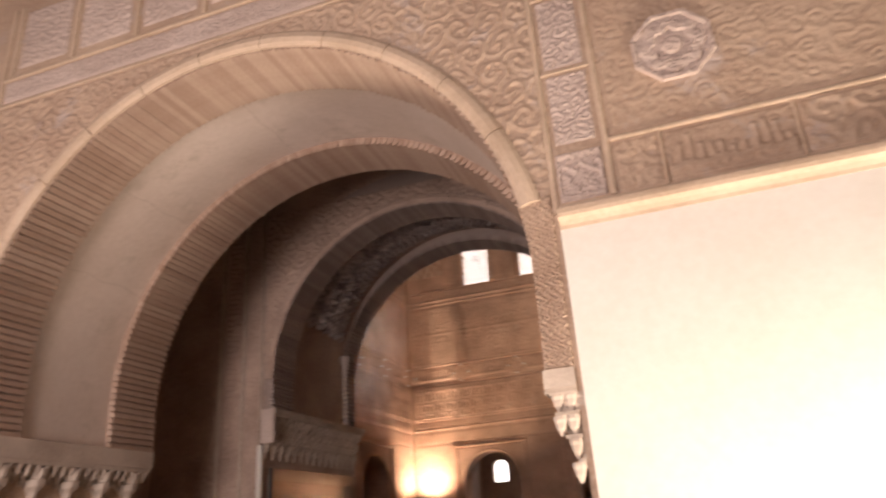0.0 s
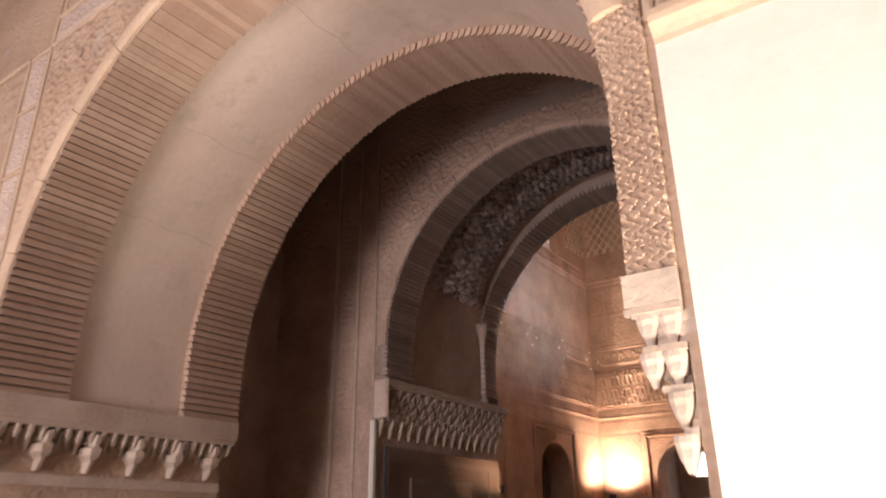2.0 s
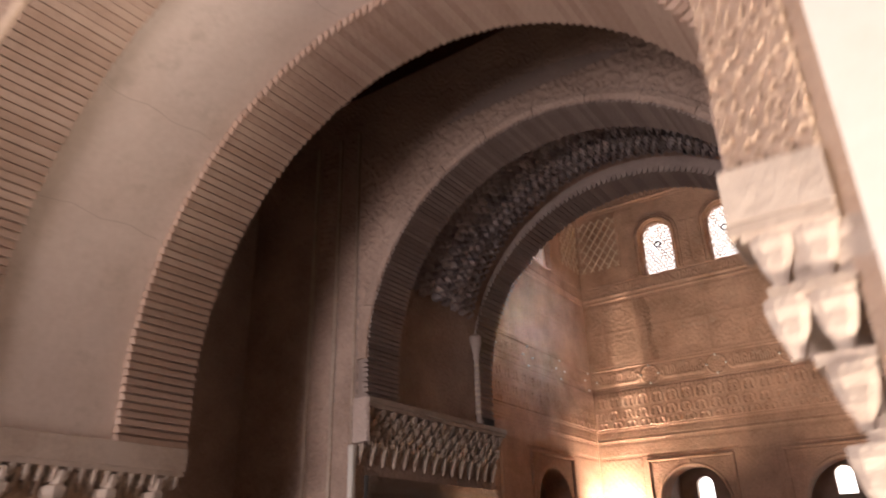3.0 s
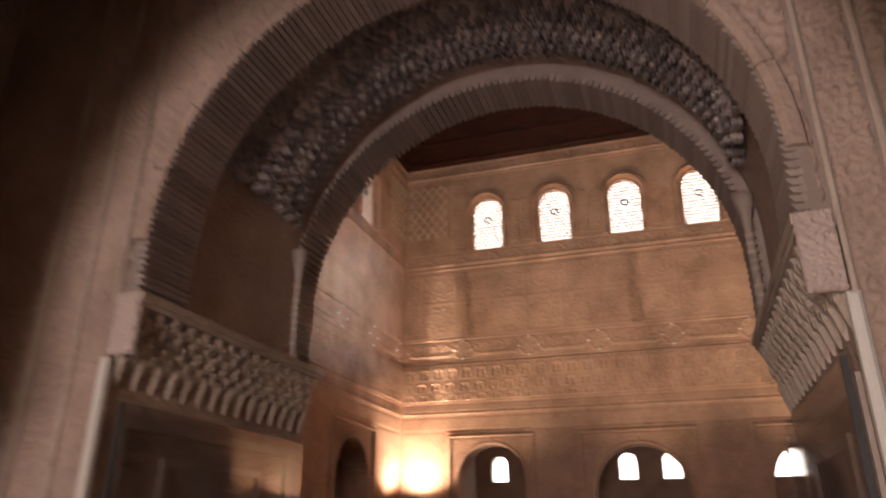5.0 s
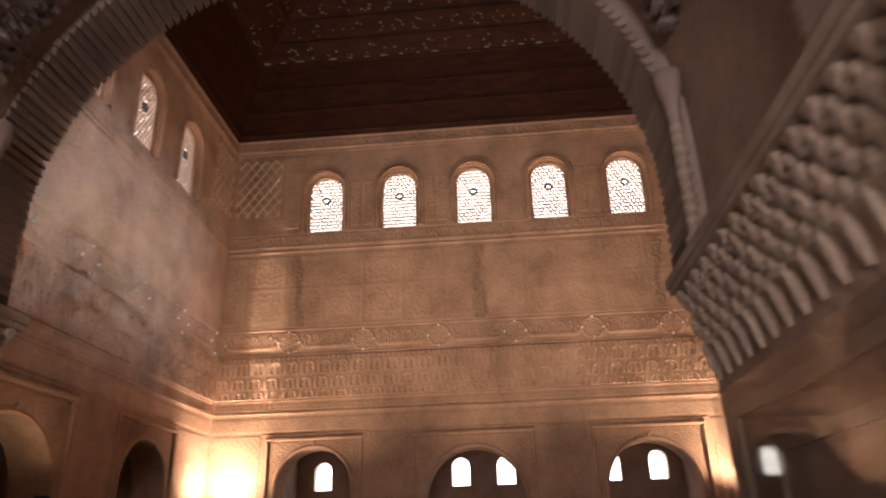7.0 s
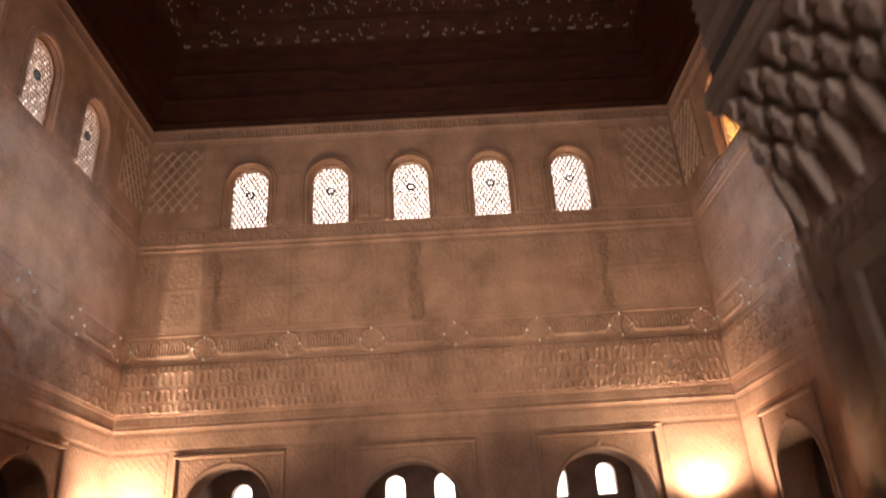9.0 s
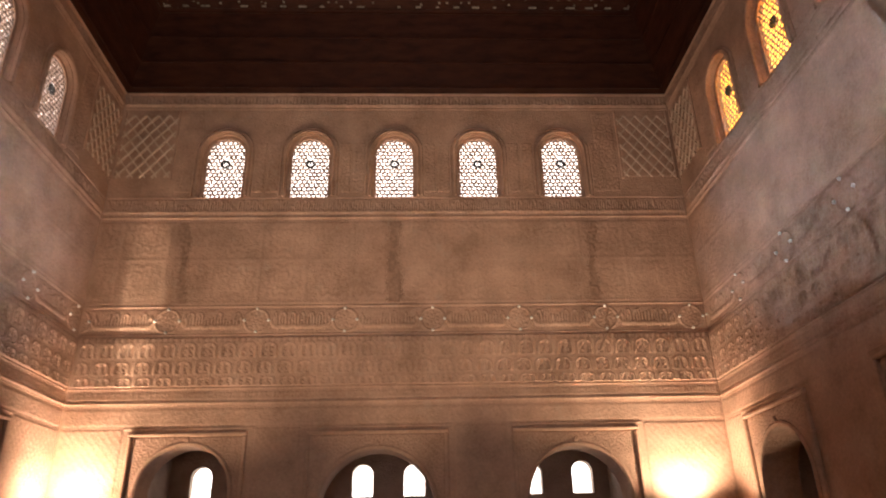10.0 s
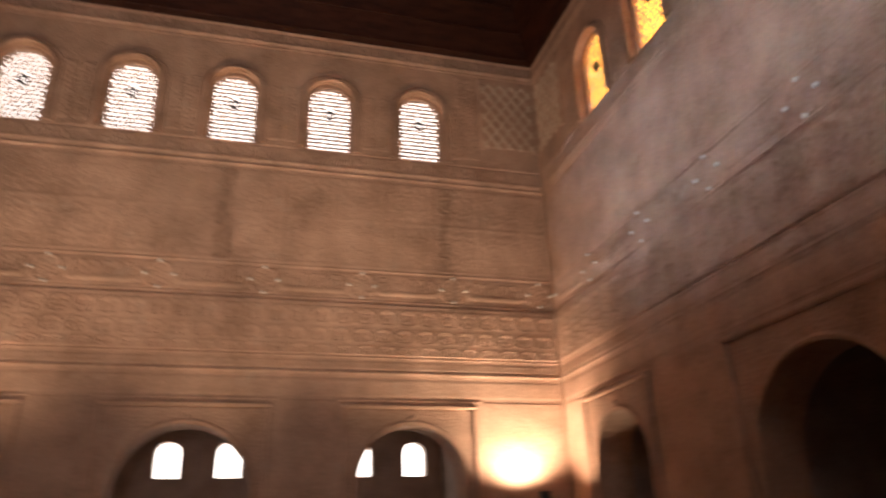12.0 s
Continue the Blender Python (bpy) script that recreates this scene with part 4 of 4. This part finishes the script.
# damp stains and a crack on the back wall
for u0, w0, w1, wide, lean, seed in ((-0.09, 6.10, 7.76, 0.13, 0.0, 1.0), (3.72, 6.10, 7.76, 0.09, -0.06, 2.0), (-4.05, 6.10, 7.76, 0.09, 0.08, 3.0)):
    def streak(U, W, u0=u0, w1=w1, wide=wide, lean=lean, seed=seed):
        mid = u0 + lean * (w1 - W) + 0.02 * np.sin(W * 5 + seed) + 0.012 * np.sin(W * 13 + seed * 2)
        ragged = chance(np.floor(U / 0.013) + 57 * np.floor(W / 0.013), seed)
        return np.abs(U - mid) < wide * (0.65 + 0.75 * ragged * ragged + 0.25 * np.sin(W * 4 + seed))
    relief("damp_stain", wall_back, u0 - 0.45, u0 + 0.45, w0, w1, 0.013, 0.006, worn_stars, STAIN, v0=-0.007, keep=streak, label="dark damp streak down the stucco")
crack = Shape()
pts = [(3.80, 6.06), (3.84, 5.92), (3.77, 5.75), (3.82, 5.55), (3.70, 5.36), (3.62, 5.22), (3.56, 5.08), (3.38, 5.02)]
for (a, za), (b, zb) in zip(pts, pts[1:]):
    crack.face((a - 0.022, -0.062, za), (a + 0.02, -0.062, za), (b + 0.018, -0.062, zb), (b - 0.02, -0.062, zb))
part("crack", crack, STAIN, wall_back, "dark crack through the carved bands")


# ---- clerestory windows with pierced plaster lattices ----
def lattice_shape(small, large, deep):
    s = Shape()
    p = 0.094
    rows = int((WIN_SPRING + WIN_HW - WIN_SILL) / (p * 0.866)) + 1
    for j in range(rows):
        w = WIN_SILL + p * 0.5 + j * p * 0.866
        for i in range(-6, 7):
            u = (i + 0.5 * (j % 2)) * p
            r = math.hypot(u, max(w - WIN_SPRING, 0))
            if r > WIN_HW + 0.005 or math.hypot(u, w - 9.11) < 0.10:
                continue
            hole = p * 0.5 * (small if (i + 2 * j) % 3 else large)
            for k in range(6):
                a0, a1 = radians(60 * k + 30), radians(60 * k + 90)
                o = p * 0.5 / math.cos(radians(30)) * 1.01
                c0, s0, c1, s1 = math.cos(a0), math.sin(a0), math.cos(a1), math.sin(a1)
                s.face((u + o * c0, 0, w + o * s0), (u + o * c1, 0, w + o * s1), (u + hole * c1, 0, w + hole * s1), (u + hole * c0, 0, w + hole * s0))
                s.face((u + hole * c0, 0, w + hole * s0), (u + hole * c1, 0, w + hole * s1), (u + hole * c1, deep, w + hole * s1), (u + hole * c0, deep, w + hole * s0))
    return s


def rosette_shape():
    s = Shape()
    for r0, r1 in ((0.048, 0.092), (0.0, 0.018)):
        ring = [[((r0 if e else r1) * math.cos(t), v, 9.11 + (r0 if e else r1) * math.sin(t)) for e, v in ((0, 0.03), (0, -0.012), (1, -0.012), (1, 0.03))] for t in [2 * math.pi * k / 20 for k in range(21)]]
        s.grid(ring)
    for k in range(10):
        t = 2 * math.pi * k / 10
        c, n = math.cos(t), math.sin(t)
        s.face((0.085 * c - 0.008 * n, 0, 9.11 + 0.085 * n + 0.008 * c), (0.085 * c + 0.008 * n, 0, 9.11 + 0.085 * n - 0.008 * c), (0.112 * c + 0.012 * n, 0, 9.11 + 0.112 * n - 0.012 * c), (0.112 * c - 0.012 * n, 0, 9.11 + 0.112 * n + 0.012 * c))
    return s


LATTICE = lattice_shape(0.69, 0.84, 0.03).mesh("lattice", STUCCO_GREY)
LATTICE_OPEN = lattice_shape(0.72, 0.86, 0.014).mesh("lattice", STUCCO_GREY)
OCULUS = rosette_shape().mesh("oculus_ring", DARK_METAL)
FRAME = sweep(Shape(), arch_curve(0, WIN_SPRING, WIN_HW - 0.006, WIN_SILL - 0.02, 24), [(0, -0.02), (0.075, -0.02), (0.075, 0.06), (0, 0.06)]).mesh("window_frame", HALL_STUCCO)
PANE = Shape().box(-WIN_HW - 0.03, WIN_HW + 0.03, 0.07, 0.076, WIN_SILL - 0.02, WIN_SPRING + WIN_HW + 0.03).mesh("pane", AMBER)
count = 0
for m, shift, amber in ((BACK, -0.10, False), (LEFT, -0.07, False), (RIGHT, 0.07, True)):
    for u in WIN_U:
        count += 1
        win = structure("window_%d" % count, FRAME, HALL_STUCCO, "arched window with a pierced plaster lattice" + (" before amber glass" if amber else ""), "window", m @ pose(u + shift, 0.10, 0))
        part("lattice", LATTICE_OPEN if amber else LATTICE, STUCCO, win)
        part("oculus_ring", OCULUS, STUCCO_GREY, win)
        if amber:
            part("pane", PANE, AMBER, win, "amber glass").visible_shadow = False
# bright sky outside
for k, m in enumerate((BACK, LEFT, RIGHT)):
    structure("backdrop_%d" % (k + 1), Shape().box(-4.6, 4.6, 0.62, 0.66, 7.7, 10.84), SKY_SIDE if m is RIGHT else SKY_BRIGHT, "bright hazy sky outside the windows", "sky", m)
structure("backdrop_4", Shape().box(-5.5, 5.5, 3.55, 3.60, 0.2, 5.0), SKY_GLOW, "bright hazy sky outside the bays", "sky", BACK)

# ---- timber ceiling: ribs and pale inlay on the sloping planes ----
ribs_, inlay = Shape(), Shape()


def on_slope(k, d0, z0, d1, z1, u, f, lift):
    """A point on one of the four sloping planes: u along it, f up it, lift out of it."""
    d, z = d0 + (d1 - d0) * f, z0 + (z1 - z0) * f
    n = math.hypot(d1 - d0, z1 - z0)
    d, z = d + lift * (z1 - z0) / n, z - lift * (d1 - d0) / n
    sx = HALF - d
    return ((HX + u, BACK_Y - d, z), (HX - HALF + d, HY + u, z), (HX + HALF - d, HY + u, z))[k]


for k in range(3):
    for lo, hi, steps in (((0.76, 12.32), (2.6, 13.9), 5), ((2.66, 13.92), (4.3, 14.9), 4), ((0.10, 10.86), (0.70, 12.30), 3)):
        for j in range(steps + 1):
            f = j / steps
            half = HALF - (lo[0] + (hi[0] - lo[0]) * f) - 0.05
            pts = [on_slope(k, *lo, *hi, u, f + e, l) for e, l in ((-0.012, 0.0), (-0.012, 0.03), (0.012, 0.03), (0.012, 0.0)) for u in (-half, half)]
            for a in (0, 2, 4):
                ribs_.face(pts[a], pts[a + 1], pts[a + 3], pts[a + 2])
    lo, hi = (0.76, 12.32), (2.6, 13.9)
    for j in range(5):
        for i in range(-11, 12):
            u = (i + 0.5 * (j % 2)) * 0.46
            f = (j + 0.5) / 5
            if abs(u) > HALF - (lo[0] + (hi[0] - lo[0]) * f) - 0.25:
                continue
            for q in range(8):
                t = 2 * math.pi * q / 8
                r = 0.115
                if random.random() < 0.6:
                    continue
                cu, cf = u + r * math.cos(t), f + r * math.sin(t) / 2.45
                w = random.uniform(0.014, 0.028)
                inlay.face(*[on_slope(k, *lo, *hi, cu + a * w, cf + b * w * 0.35, 0.012) for a, b in ((-1, -1), (1, -1), (1, 1), (-1, 1))])
    for i in range(-12, 13):
        u = i * 0.40
        if random.random() < 0.75:
            w = random.uniform(0.03, 0.10)
            inlay.face(*[on_slope(k, *lo, *hi, u + a * w, 0.03 + b * 0.008, 0.012) for a, b in ((-1, -1), (1, -1), (1, 1), (-1, 1))])
part("ceiling_ribs", ribs_, WOOD, ceiling_hall)
part("ceiling_inlay", inlay, BONE, ceiling_hall, "pale flecks of inlay")


# ---- floodlights on stands ----
def flood_stand(x, y, heading, label):
    base = new("flood_lamp")
    base.matrix_world = pose(x, y, FLOOR_Z - 0.012, 0, 0, heading)
    tagged(base, label, "floodlight", "floodlights along the hall walls")
    part("base_plate", Shape().lathe([(0.0, 0.0), (0.17, 0.0), (0.17, 0.02), (0.15, 0.035), (0.0, 0.035)], 20), DARK_METAL, base)
    part("pole", Shape().lathe([(0.02, 0.03), (0.02, 1.2), (0.015, 1.21), (0.015, 2.24), (0.0, 2.24)], 12), DARK_METAL, base)
    head = part("lamp_head", Shape().lathe([(0.0, 2.22), (0.05, 2.22), (0.075, 2.26), (0.085, 2.34), (0.085, 2.37), (0.078, 2.37), (0.07, 2.345), (0.0, 2.345)], 18), DARK_METAL, base)
    part("lens", Shape().lathe([(0.0, 2.356), (0.05, 2.354), (0.068, 2.348)], 16), LAMP_GLASS, head, "glowing warm lens")
    return base


for x, y in ((-6.76, 18.12), (3.3, 18.12), (-6.8, 13.04)):
    flood_stand(x, y, 0, "slim dark floodlight on a stand near the wall")
